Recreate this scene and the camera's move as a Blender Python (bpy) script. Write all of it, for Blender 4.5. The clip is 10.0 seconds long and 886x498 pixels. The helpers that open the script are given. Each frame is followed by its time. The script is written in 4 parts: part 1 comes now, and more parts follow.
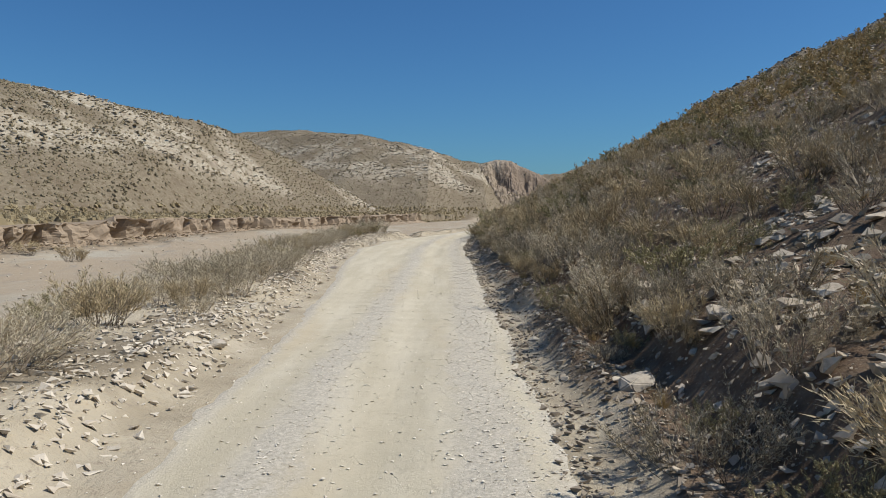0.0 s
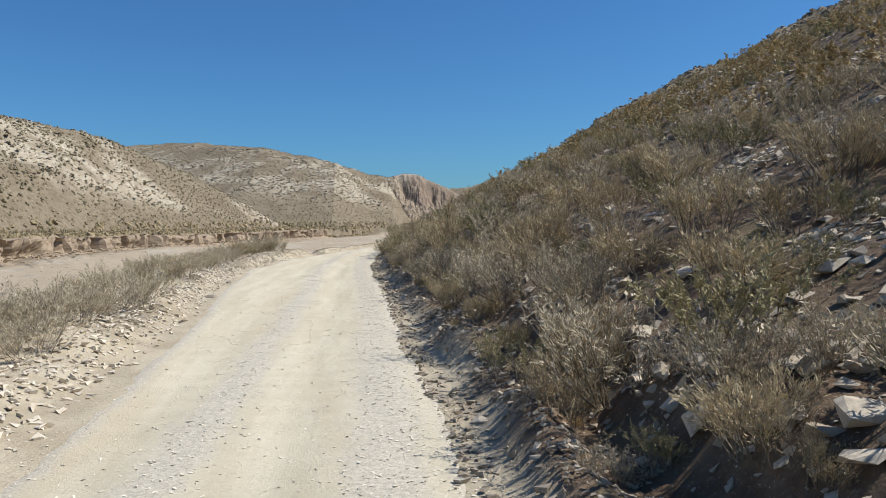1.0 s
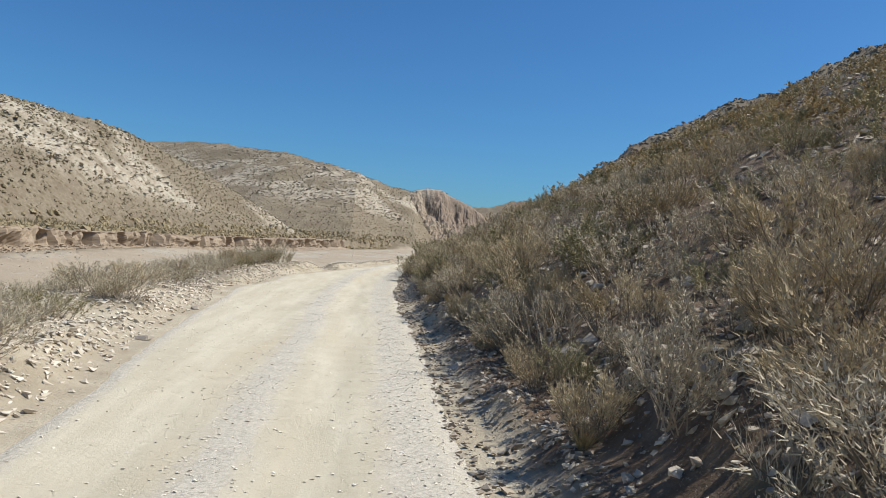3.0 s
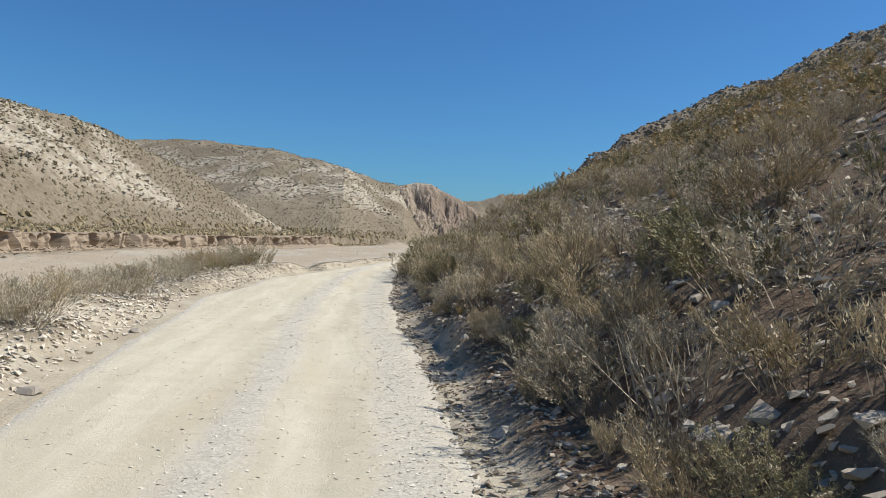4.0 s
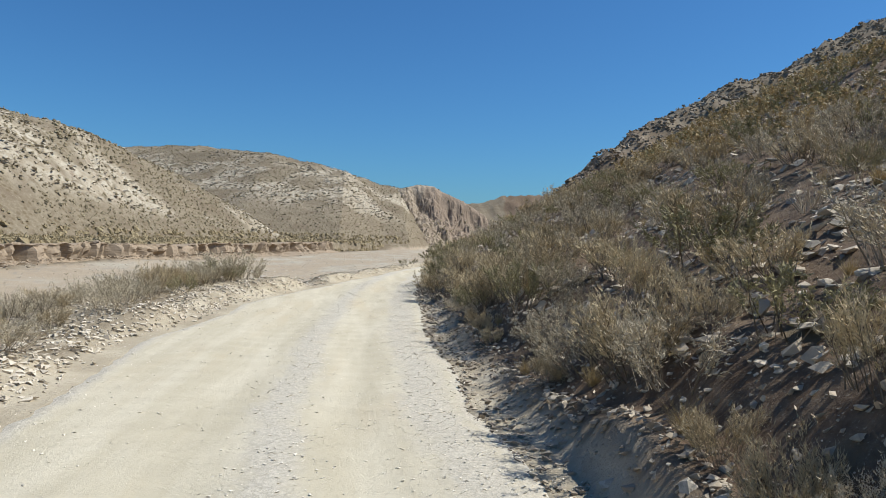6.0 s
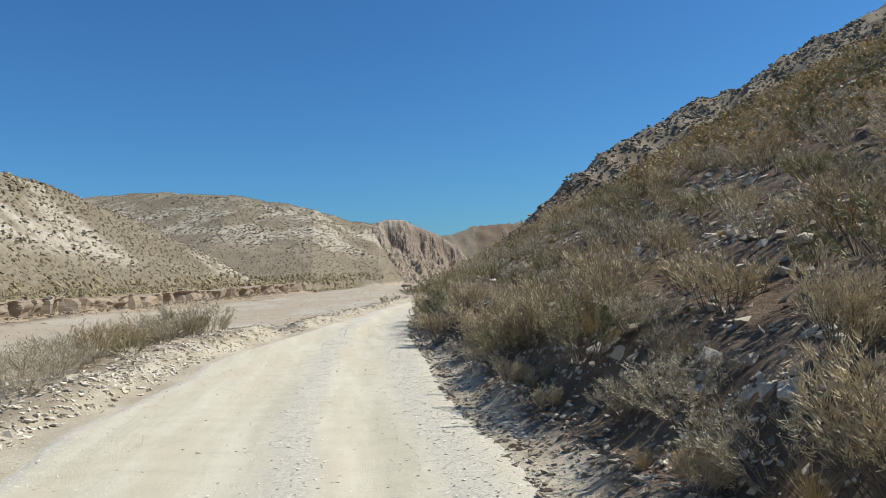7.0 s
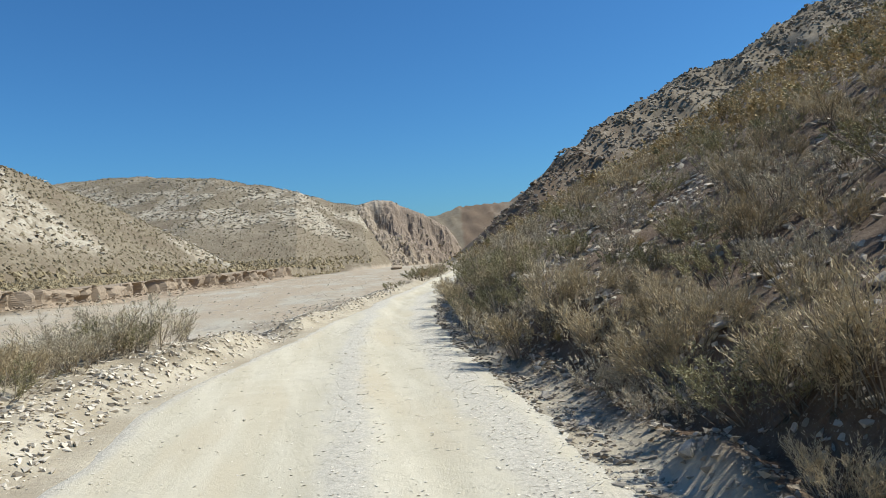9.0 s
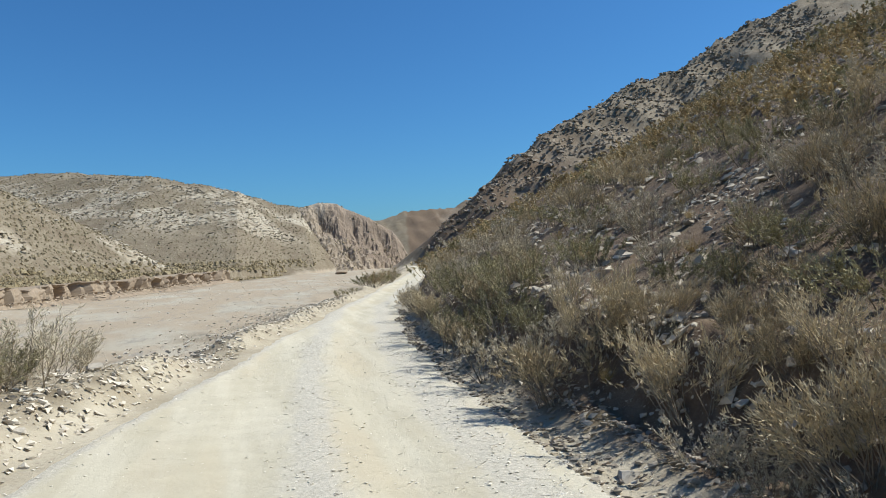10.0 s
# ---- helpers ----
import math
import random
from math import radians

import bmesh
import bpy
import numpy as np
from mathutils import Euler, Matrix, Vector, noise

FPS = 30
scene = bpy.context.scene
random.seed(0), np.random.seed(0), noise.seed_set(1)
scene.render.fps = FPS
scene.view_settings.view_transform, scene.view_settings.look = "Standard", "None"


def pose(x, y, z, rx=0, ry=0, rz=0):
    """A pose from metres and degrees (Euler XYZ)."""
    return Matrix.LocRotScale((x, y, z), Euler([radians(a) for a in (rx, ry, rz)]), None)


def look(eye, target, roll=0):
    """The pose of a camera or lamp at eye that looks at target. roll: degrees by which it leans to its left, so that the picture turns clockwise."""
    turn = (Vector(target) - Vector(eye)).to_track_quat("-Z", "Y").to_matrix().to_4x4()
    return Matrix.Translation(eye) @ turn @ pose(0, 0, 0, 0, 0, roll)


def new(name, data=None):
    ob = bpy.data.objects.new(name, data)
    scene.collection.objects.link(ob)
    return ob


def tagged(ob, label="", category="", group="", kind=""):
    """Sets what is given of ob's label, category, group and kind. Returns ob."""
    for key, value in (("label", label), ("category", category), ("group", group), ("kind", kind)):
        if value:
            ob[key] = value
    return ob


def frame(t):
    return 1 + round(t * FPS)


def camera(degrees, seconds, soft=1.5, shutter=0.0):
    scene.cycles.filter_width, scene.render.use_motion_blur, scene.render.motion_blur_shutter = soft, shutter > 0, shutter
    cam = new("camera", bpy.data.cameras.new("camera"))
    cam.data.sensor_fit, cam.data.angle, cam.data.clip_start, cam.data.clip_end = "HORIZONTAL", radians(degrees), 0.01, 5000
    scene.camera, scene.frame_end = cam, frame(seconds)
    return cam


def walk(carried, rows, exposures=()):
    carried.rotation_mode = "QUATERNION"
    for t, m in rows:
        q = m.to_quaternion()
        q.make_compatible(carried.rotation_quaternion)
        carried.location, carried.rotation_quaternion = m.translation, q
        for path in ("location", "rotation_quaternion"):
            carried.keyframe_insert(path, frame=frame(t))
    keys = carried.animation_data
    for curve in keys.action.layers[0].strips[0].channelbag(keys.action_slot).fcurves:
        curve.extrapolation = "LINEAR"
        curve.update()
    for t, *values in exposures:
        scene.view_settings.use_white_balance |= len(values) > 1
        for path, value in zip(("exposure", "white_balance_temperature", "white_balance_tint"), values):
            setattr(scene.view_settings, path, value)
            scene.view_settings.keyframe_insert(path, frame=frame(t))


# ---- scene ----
cam = camera(63.6, 10.0, 0.95)
PATH = [
    (0, (0.069, 0.208, 2.137), (0.061, 2.205, 2.029), 0.0),
    (0.5, (0.19, 2.326, 2.152), (0.297, 4.322, 2.096), 0.7),
    (1, (0.215, 4.416, 2.112), (0.463, 6.399, 2.043), -0.6),
    (1.5, (0.152, 6.443, 2.121), (0.361, 8.431, 2.074), 2.5),
    (2, (0.154, 8.551, 2.139), (0.39, 10.536, 2.066), 2.5),
    (2.5, (0.111, 10.594, 2.161), (0.304, 12.585, 2.184), 3.3),
    (3, (0.066, 12.607, 2.152), (0.267, 14.597, 2.132), 3.4),
    (3.2, (0.046, 13.407, 2.177), (0.245, 15.397, 2.174), 3.9),
    (4.3, (-0.001, 18.158, 2.181), (0.237, 20.144, 2.14), 2.0),
    (4.5, (-0.01, 18.933, 2.173), (0.222, 20.919, 2.141), 2.8),
    (5, (-0.044, 20.879, 2.199), (0.231, 22.859, 2.133), 2.9),
    (5.5, (-0.269, 22.728, 2.205), (-0.05, 24.716, 2.17), 3.5),
    (5.7, (-0.354, 23.475, 2.191), (-0.139, 25.464, 2.162), 2.1),
    (6.8, (-0.759, 27.566, 2.123), (-0.492, 29.548, 2.141), -0.4),
    (7, (-0.831, 28.357, 2.136), (-0.52, 30.332, 2.203), -2.2),
    (7.5, (-1.001, 30.47, 2.167), (-0.571, 32.419, 2.302), -3.2),
    (8, (-1.194, 32.441, 2.164), (-0.877, 34.414, 2.24), -2.5),
    (8.5, (-1.331, 34.296, 2.132), (-1.013, 36.27, 2.182), -3.7),
    (9, (-1.389, 36.265, 2.147), (-1.035, 38.233, 2.16), -3.4),
    (9.5, (-1.474, 38.131, 2.166), (-1.014, 40.077, 2.176), -3.8),
    (10, (-1.526, 40.064, 2.184), (-1.017, 41.998, 2.204), -2.5),
]
walk(cam, [(t, look(eye, target, roll)) for t, eye, target, roll in PATH], ((0.0, -0.12, 6600, 10), (0.5, 0.02, 6550, 10), (1.0, 0.18, 6500, 10), (5.0, 0.18, 6450, 9), (7.0, 0.2, 6350, 7), (8.0, 0.26, 6300, 6), (10.0, 0.26, 6300, 6)))

# ---- light ----
SUN_AZ, SUN_EL = 92.0, 51.5
world = bpy.data.worlds.new("sky")
scene.world = world
world.use_nodes = True
wn = world.node_tree
sky = wn.nodes.new("ShaderNodeTexSky")
sky.sky_type, sky.sun_disc = "NISHITA", False
sky.sun_elevation, sky.sun_rotation = radians(SUN_EL), radians(SUN_AZ)
sky.altitude, sky.air_density, sky.dust_density, sky.ozone_density = 600, 1.15, 0.8, 2.5
background = wn.nodes["Background"]
background.inputs["Strength"].default_value = 0.072
tint = wn.nodes.new("ShaderNodeMix")
tint.data_type, tint.blend_type = "RGBA", "MULTIPLY"
tint.inputs["Factor"].default_value = 1.0
tint.inputs[7].default_value = (0.42, 0.85, 1.27, 1.0)
wn.links.new(sky.outputs["Color"], tint.inputs[6])
wn.links.new(tint.outputs[2], background.inputs["Color"])
sun = new("sun", bpy.data.lights.new("sun", "SUN"))
sun.data.energy, sun.data.angle, sun.data.color = 5.0, radians(0.53), (1.0, 0.975, 0.93)
toward = Vector((math.sin(radians(SUN_AZ)) * math.cos(radians(SUN_EL)), math.cos(radians(SUN_AZ)) * math.cos(radians(SUN_EL)), math.sin(radians(SUN_EL))))
sun.matrix_world = look(toward * 60 + Vector((0, 30, 0)), (0, 30, 0))


# ---- materials ----
WARM_TINT = (1.0, 0.972, 0.92)  # sunlight's warmth put into every base colour, so skylit shade is less blue


class Nodes:
    """A short way to write node materials."""

    def __init__(self, name):
        self.mat = bpy.data.materials.new(name)
        self.mat.use_nodes = True
        self.tree = self.mat.node_tree
        self.bsdf = self.tree.nodes["Principled BSDF"]
        self.bsdf.inputs["Specular IOR Level"].default_value = 0.25
        self.out = self.tree.nodes["Material Output"]
        self.pos = self.tree.nodes.new("ShaderNodeNewGeometry").outputs["Position"]

    def put(self, socket, value):
        if isinstance(value, bpy.types.NodeSocket):
            self.tree.links.new(value, socket)
        else:
            socket.default_value = value

    def noise(self, scale, detail=4.0, rough=0.6, vector=None, distortion=0.0):
        n = self.tree.nodes.new("ShaderNodeTexNoise")
        self.put(n.inputs["Vector"], vector or self.pos)
        n.inputs["Scale"].default_value, n.inputs["Detail"].default_value = scale, detail
        n.inputs["Roughness"].default_value, n.inputs["Distortion"].default_value = rough, distortion
        return n.outputs["Fac"]

    def cells(self, scale, feature="F1", out="Distance", vector=None):
        n = self.tree.nodes.new("ShaderNodeTexVoronoi")
        n.feature = feature
        self.put(n.inputs["Vector"], vector or self.pos)
        n.inputs["Scale"].default_value = scale
        return n.outputs[out]

    def stretch(self, sx, sy, sz, vector=None):
        n = self.tree.nodes.new("ShaderNodeMapping")
        self.put(n.inputs["Vector"], vector or self.pos)
        n.inputs["Scale"].default_value = (sx, sy, sz)
        return n.outputs["Vector"]

    def ramp(self, fac, a, b):
        n = self.tree.nodes.new("ShaderNodeMapRange")
        n.interpolation_type = "SMOOTHSTEP"
        self.put(n.inputs["Value"], fac)
        n.inputs["From Min"].default_value, n.inputs["From Max"].default_value = a, b
        return n.outputs["Result"]

    def math(self, op, a, b=0.0):
        n = self.tree.nodes.new("ShaderNodeMath")
        n.operation = op
        self.put(n.inputs[0], a)
        self.put(n.inputs[1], b)
        return n.outputs[0]

    def mix(self, fac, a, b):
        n = self.tree.nodes.new("ShaderNodeMix")
        n.data_type = "RGBA"
        self.put(n.inputs["Factor"], fac)
        for socket, value in ((n.inputs[6], a), (n.inputs[7], b)):
            self.put(socket, value if isinstance(value, bpy.types.NodeSocket) else (*(c * d for c, d in zip(value, WARM_TINT)), 1.0))
        return n.outputs[2]

    def attribute(self, name, out="Color"):
        n = self.tree.nodes.new("ShaderNodeAttribute")
        n.attribute_name = name
        return n.outputs[out]

    def channels(self, colour):
        n = self.tree.nodes.new("ShaderNodeSeparateColor")
        self.put(n.inputs["Color"], colour)
        return n.outputs

    def chance(self):
        return self.tree.nodes.new("ShaderNodeObjectInfo").outputs["Random"]

    def island(self):
        return self.tree.nodes.new("ShaderNodeNewGeometry").outputs["Random Per Island"]

    def bump(self, height, strength, distance):
        n = self.tree.nodes.new("ShaderNodeBump")
        self.put(n.inputs["Height"], height)
        n.inputs["Strength"].default_value, n.inputs["Distance"].default_value = strength, distance
        return n.outputs["Normal"]

    def done(self, colour, rough=0.9, normal=None):
        self.put(self.bsdf.inputs["Base Color"], colour)
        self.put(self.bsdf.inputs["Roughness"], rough)
        if normal is not None:
            self.put(self.bsdf.inputs["Normal"], normal)
        return self.mat


def ground_material():
    n = Nodes("dry_stony_soil")
    zone = n.channels(n.attribute("zone"))
    river = n.attribute("zone", "Alpha")
    big, mid, fine = n.noise(0.22, 5), n.noise(1.7, 5, 0.65), n.noise(14.0, 5, 0.7)
    soil = n.mix(n.ramp(mid, 0.35, 0.68), (0.182, 0.150, 0.104), (0.252, 0.213, 0.152))
    soil = n.mix(n.ramp(big, 0.42, 0.66), soil, (0.168, 0.133, 0.092))
    soil = n.mix(n.math("MULTIPLY", n.ramp(n.noise(6.0, 5, 0.75), 0.56, 0.66), n.ramp(mid, 0.4, 0.55)), soil, (0.33, 0.285, 0.22))
    sand = n.mix(n.ramp(n.noise(0.6, 6, 0.62), 0.38, 0.66), (0.43, 0.372, 0.275), (0.53, 0.474, 0.37))
    sand = n.mix(n.ramp(n.noise(9.0, 4, 0.7), 0.55, 0.72), sand, (0.34, 0.29, 0.23))
    silt = n.mix(n.ramp(n.noise(0.18, 6, 0.66, n.stretch(1.0, 0.4, 1)), 0.44, 0.68), (0.37, 0.305, 0.225), (0.415, 0.383, 0.315))
    silt = n.mix(n.ramp(n.noise(1.1, 7, 0.72, n.stretch(1.0, 0.35, 1)), 0.52, 0.68), silt, (0.29, 0.265, 0.225))
    silt = n.mix(n.ramp(n.noise(4.5, 5, 0.75), 0.6, 0.7), silt, (0.47, 0.43, 0.36))
    pale = n.mix(n.ramp(n.noise(0.5, 7, 0.7), 0.4, 0.62), (0.465, 0.425, 0.345), (0.34, 0.29, 0.215))
    scree = n.mix(n.ramp(n.noise(3.0, 6, 0.7), 0.35, 0.65), (0.115, 0.076, 0.049), (0.185, 0.135, 0.092))
    scree = n.mix(n.ramp(n.noise(34.0, 3, 0.7), 0.58, 0.7), scree, (0.30, 0.25, 0.19))
    colour = n.mix(zone[2], soil, scree)
    colour = n.mix(zone[0], colour, n.mix(river, sand, silt))
    crag = n.ramp(n.noise(0.5, 9, 0.72, distortion=0.6), 0.37, 0.5)
    pale = n.mix(n.ramp(n.noise(0.9, 6, 0.75), 0.5, 0.68), pale, (0.22, 0.17, 0.125))
    low = n.math("MULTIPLY", n.ramp(n.cells(1.1, out="Color"), 0.5, 0.6), n.ramp(n.cells(1.1), 0.42, 0.25))
    colour = n.mix(n.math("MULTIPLY", low, n.ramp(zone[0], 0.5, 0.1)), colour, (0.15, 0.118, 0.075))
    colour = n.mix(n.math("MULTIPLY", zone[1], crag), colour, pale)
    relief = n.math("ADD", n.math("MULTIPLY", fine, 0.6), n.math("MULTIPLY", n.noise(5.0, 6, 0.75), 0.7))
    return n.done(colour, 0.95, n.bump(relief, 0.8, 0.06))


def road_material():
    n = Nodes("pale_gravel_road")
    strip = n.channels(n.attribute("zone"))
    dust = n.mix(n.ramp(n.noise(0.9, 5, 0.6, n.stretch(2.2, 0.25, 1)), 0.36, 0.66), (0.495, 0.447, 0.338), (0.575, 0.527, 0.415))
    dust = n.mix(n.ramp(n.noise(0.35, 4, 0.5, n.stretch(2.6, 0.4, 1)), 0.5, 0.68), dust, (0.515, 0.45, 0.33))
    dust = n.mix(n.ramp(n.noise(40.0, 3, 0.7), 0.56, 0.75), dust, (0.42, 0.37, 0.285))
    grit = n.mix(n.ramp(n.noise(22.0, 4, 0.8), 0.36, 0.64), (0.40, 0.37, 0.31), (0.61, 0.57, 0.49))
    grit = n.mix(n.ramp(n.noise(60.0, 3, 0.75), 0.54, 0.66), grit, (0.36, 0.32, 0.26))
    edge = n.math("ADD", strip[0], n.math("MULTIPLY", n.math("SUBTRACT", n.noise(2.4, 6, 0.75, n.stretch(1.6, 0.6, 1)), 0.5), 1.5))
    colour = n.mix(n.math("MULTIPLY", n.ramp(edge, 0.12, 0.9), 0.9), dust, grit)
    relief = n.math("ADD", n.math("MULTIPLY", n.noise(26.0, 6, 0.8), 0.8), n.math("MULTIPLY", n.noise(7.0, 4, 0.6), 0.5))
    return n.done(colour, 0.92, n.bump(relief, 0.6, 0.03))


def stone_material(name, a, b, per_object, stain=0.62):
    n = Nodes(name)
    pick = n.chance() if per_object else n.island()
    colour = n.mix(pick, a, b)
    colour = n.mix(n.ramp(n.noise(11.0, 5, 0.7), 0.42, 0.66), colour, tuple(stain * c for c in a))
    return n.done(colour, 0.88, n.bump(n.noise(38.0, 5, 0.7), 0.5, 0.012))


def plant_material(name, dark, light, tip, through_light=0.09):
    """Dry leaves and twigs: a tone for each plant, and another for each blade."""
    n = Nodes(name)
    tone = n.math("ADD", n.chance(), n.attribute("tone", "Fac"))
    tone = n.math("FRACT", tone)
    colour = n.mix(n.ramp(n.island(), 0.0, 1.0), dark, light)
    colour = n.mix(n.math("MULTIPLY", tone, 0.75), colour, tip)
    n.put(n.bsdf.inputs["Base Color"], colour)
    n.bsdf.inputs["Roughness"].default_value = 0.8
    n.bsdf.inputs["Specular IOR Level"].default_value = 0.15
    glow = n.tree.nodes.new("ShaderNodeBsdfTranslucent")
    n.put(glow.inputs["Color"], colour)
    blend = n.tree.nodes.new("ShaderNodeMixShader")
    blend.inputs[0].default_value = through_light
    n.tree.links.new(n.bsdf.outputs[0], blend.inputs[1])
    n.tree.links.new(glow.outputs[0], blend.inputs[2])
    n.tree.links.new(blend.outputs[0], n.out.inputs["Surface"])
    return n.mat


def cliff_material():
    n = Nodes("reddish_fractured_rock")
    zone = n.channels(n.attribute("zone"))
    colour = n.mix(n.ramp(n.noise(0.25, 6, 0.65, n.stretch(1, 1, 0.35)), 0.36, 0.66), (0.225, 0.175, 0.133), (0.30, 0.24, 0.188))
    colour = n.mix(n.ramp(n.noise(1.2, 6, 0.7, n.stretch(1, 1, 0.7)), 0.52, 0.7), colour, (0.22, 0.17, 0.135))
    colour = n.mix(zone[2], colour, n.mix(n.ramp(n.noise(0.8, 6, 0.7), 0.4, 0.6), (0.22, 0.175, 0.125), (0.36, 0.30, 0.235)))
    colour = n.mix(zone[1], colour, (0.46, 0.40, 0.32))
    return n.done(colour, 0.92, n.bump(n.noise(0.9, 7, 0.75), 0.7, 0.5))


GROUND, ROAD, CLIFF = ground_material(), road_material(), cliff_material()
STONE = stone_material("grey_limestone", (0.50, 0.455, 0.385), (0.34, 0.30, 0.25), True)
RUBBLE = stone_material("mixed_rubble", (0.69, 0.63, 0.53), (0.47, 0.405, 0.32), False, 0.78)
TOE_ROCK = stone_material("grey_toe_scree", (0.46, 0.40, 0.32), (0.22, 0.18, 0.135), False)
GRAVEL = stone_material("pale_gravel", (0.80, 0.75, 0.65), (0.52, 0.475, 0.40), False, 0.9)
SLOPE_ROCK = stone_material("brown_grey_slope_stones", (0.60, 0.53, 0.43), (0.36, 0.30, 0.225), False)
BROWN_ROCK = stone_material("brown_ridge_rock", (0.37, 0.312, 0.243), (0.21, 0.173, 0.131), False)
PALE_CRAG = stone_material("pale_crag_rock", (0.52, 0.475, 0.395), (0.36, 0.315, 0.25), False)
RED_EARTH = stone_material("tan_earth", (0.40, 0.325, 0.24), (0.33, 0.26, 0.19), True)
TWIG = plant_material("grey_twigs", (0.10, 0.08, 0.058), (0.22, 0.185, 0.14), (0.34, 0.29, 0.225), 0.03)
PALE_TWIG = plant_material("pale_bark", (0.19, 0.155, 0.115), (0.37, 0.315, 0.24), (0.48, 0.415, 0.32), 0.03)
LEAF_TAN = plant_material("tan_broom_leaves", (0.25, 0.20, 0.125), (0.47, 0.388, 0.25), (0.60, 0.505, 0.335))
LEAF_GREEN = plant_material("olive_leaves", (0.135, 0.127, 0.072), (0.27, 0.25, 0.142), (0.39, 0.345, 0.195))
LEAF_PALE = plant_material("pale_dry_leaves", (0.32, 0.282, 0.205), (0.52, 0.463, 0.345), (0.64, 0.572, 0.435), 0.2)
LEAF_GREY = plant_material("grey_leaves", (0.25, 0.217, 0.156), (0.45, 0.395, 0.29), (0.57, 0.50, 0.375))
STRAW = plant_material("straw_grass", (0.28, 0.20, 0.085), (0.46, 0.35, 0.17), (0.52, 0.42, 0.24))
GOLDEN_LEAF = plant_material("golden_hillside_scrub", (0.20, 0.15, 0.078), (0.40, 0.312, 0.168), (0.52, 0.415, 0.23), 0.15)
TERRACE_LEAF = plant_material("golden_terrace_scrub", (0.21, 0.168, 0.1), (0.35, 0.29, 0.178), (0.44, 0.37, 0.235), 0.25)
FAR_LEAF = plant_material("far_scrub", (0.19, 0.162, 0.108), (0.31, 0.265, 0.178), (0.42, 0.36, 0.245), 0.3)


# ---- plan and heights ----
def smooth(a, b, x):
    """0 below a, 1 above b, smooth between."""
    t = np.clip((x - a) / (b - a), 0.0, 1.0)
    return t * t * (3 - 2 * t)


def lattice(ix, iy, seed):
    n = (ix.astype(np.int64) * 374761393 + iy.astype(np.int64) * 668265263 + seed * 974711) & 0xFFFFFFFF
    n = ((n ^ (n >> 13)) * 1274126177) & 0xFFFFFFFF
    return ((n ^ (n >> 16)) & 0xFFFF) / 65535.0


def value_noise(x, y, seed=0):
    """Smooth noise from -1 to 1, one cell a metre."""
    x, y = np.asarray(x, float), np.asarray(y, float)
    ix, iy = np.floor(x), np.floor(y)
    fx, fy = x - ix, y - iy
    fx, fy = fx * fx * (3 - 2 * fx), fy * fy * (3 - 2 * fy)
    a, b = lattice(ix, iy, seed), lattice(ix + 1, iy, seed)
    c, d = lattice(ix, iy + 1, seed), lattice(ix + 1, iy + 1, seed)
    return 2 * ((a * (1 - fx) + b * fx) * (1 - fy) + (c * (1 - fx) + d * fx) * fy) - 1


def fbm(x, y, size, octaves=4, seed=0, gain=0.5):
    total, amp = 0.0, 1.0
    for k in range(octaves):
        total = total + amp * value_noise(np.asarray(x) / size + 17.3 * k, np.asarray(y) / size - 9.1 * k, seed + k)
        size, amp = size / 2.03, amp * gain
    return total


def ridged(x, y, size, octaves=3, seed=0):
    total, amp = 0.0, 1.0
    for k in range(octaves):
        total = total + amp * (1 - 2 * np.abs(value_noise(np.asarray(x) / size, np.asarray(y) / size, seed + k)))
        size, amp = size / 2.1, amp * 0.5
    return total


# the plan: edges of the road, toe of the slope, far bank of the dry river (x over y)
ALONG = np.array([-60.0, 0, 10, 20, 30, 40, 50, 60, 72, 92, 115, 150, 200, 300, 600])
ROAD_R = np.array([1.6, 1.3, 1.25, 1.25, 1.3, 1.22, 1.75, 2.7, 4.7, 10.0, 16.0, 25.5, 36.0, 56.0, 116.0])
ROAD_L = np.array([-3.0, -2.6, -2.7, -3.5, -4.25, -4.95, -3.85, -1.4, 1.7, 7.0, 13.0, 22.0, 32.5, 52.0, 112.0])
BANK_Y = np.array([-80.0, 0, 40, 60, 80, 95, 110, 130, 165, 200, 350, 600])
BANK_X = np.array([-36.0, -30, -28, -27.5, -26.5, -25, -21.5, -16.5, -9, 0, 34, 95])


def road_right(y):
    y = np.asarray(y, float)
    return np.interp(y, ALONG, ROAD_R) + 0.12 * value_noise(y / 2.4, y * 0, 11) + 0.03 * value_noise(y / 0.6, y * 0, 12)


def road_left(y):
    y = np.asarray(y, float)
    return np.interp(y, ALONG, ROAD_L) + 0.16 * value_noise(y / 2.8, y * 0, 13) + 0.03 * value_noise(y / 0.7, y * 0, 14)


def bank_x(y):
    return np.interp(y, BANK_Y, BANK_X) + 1.6 * value_noise(y / 7.0, y * 0, 41) + 0.7 * value_noise(y / 2.1, y * 0, 42)


def ridge(x, y, points, front, back, round_off=4.0):
    """A hill from its crest, points (x, y, z) with x rising: falls off by front towards the viewer and by back behind."""
    px, py, pz = (np.array(c, float) for c in zip(*points))
    cy, cz = np.interp(x, px, py), np.interp(x, px, pz)
    off = y - cy
    fall = np.where(off < 0, front, back) * (np.sqrt(off * off + round_off ** 2) - round_off)
    return cz - fall


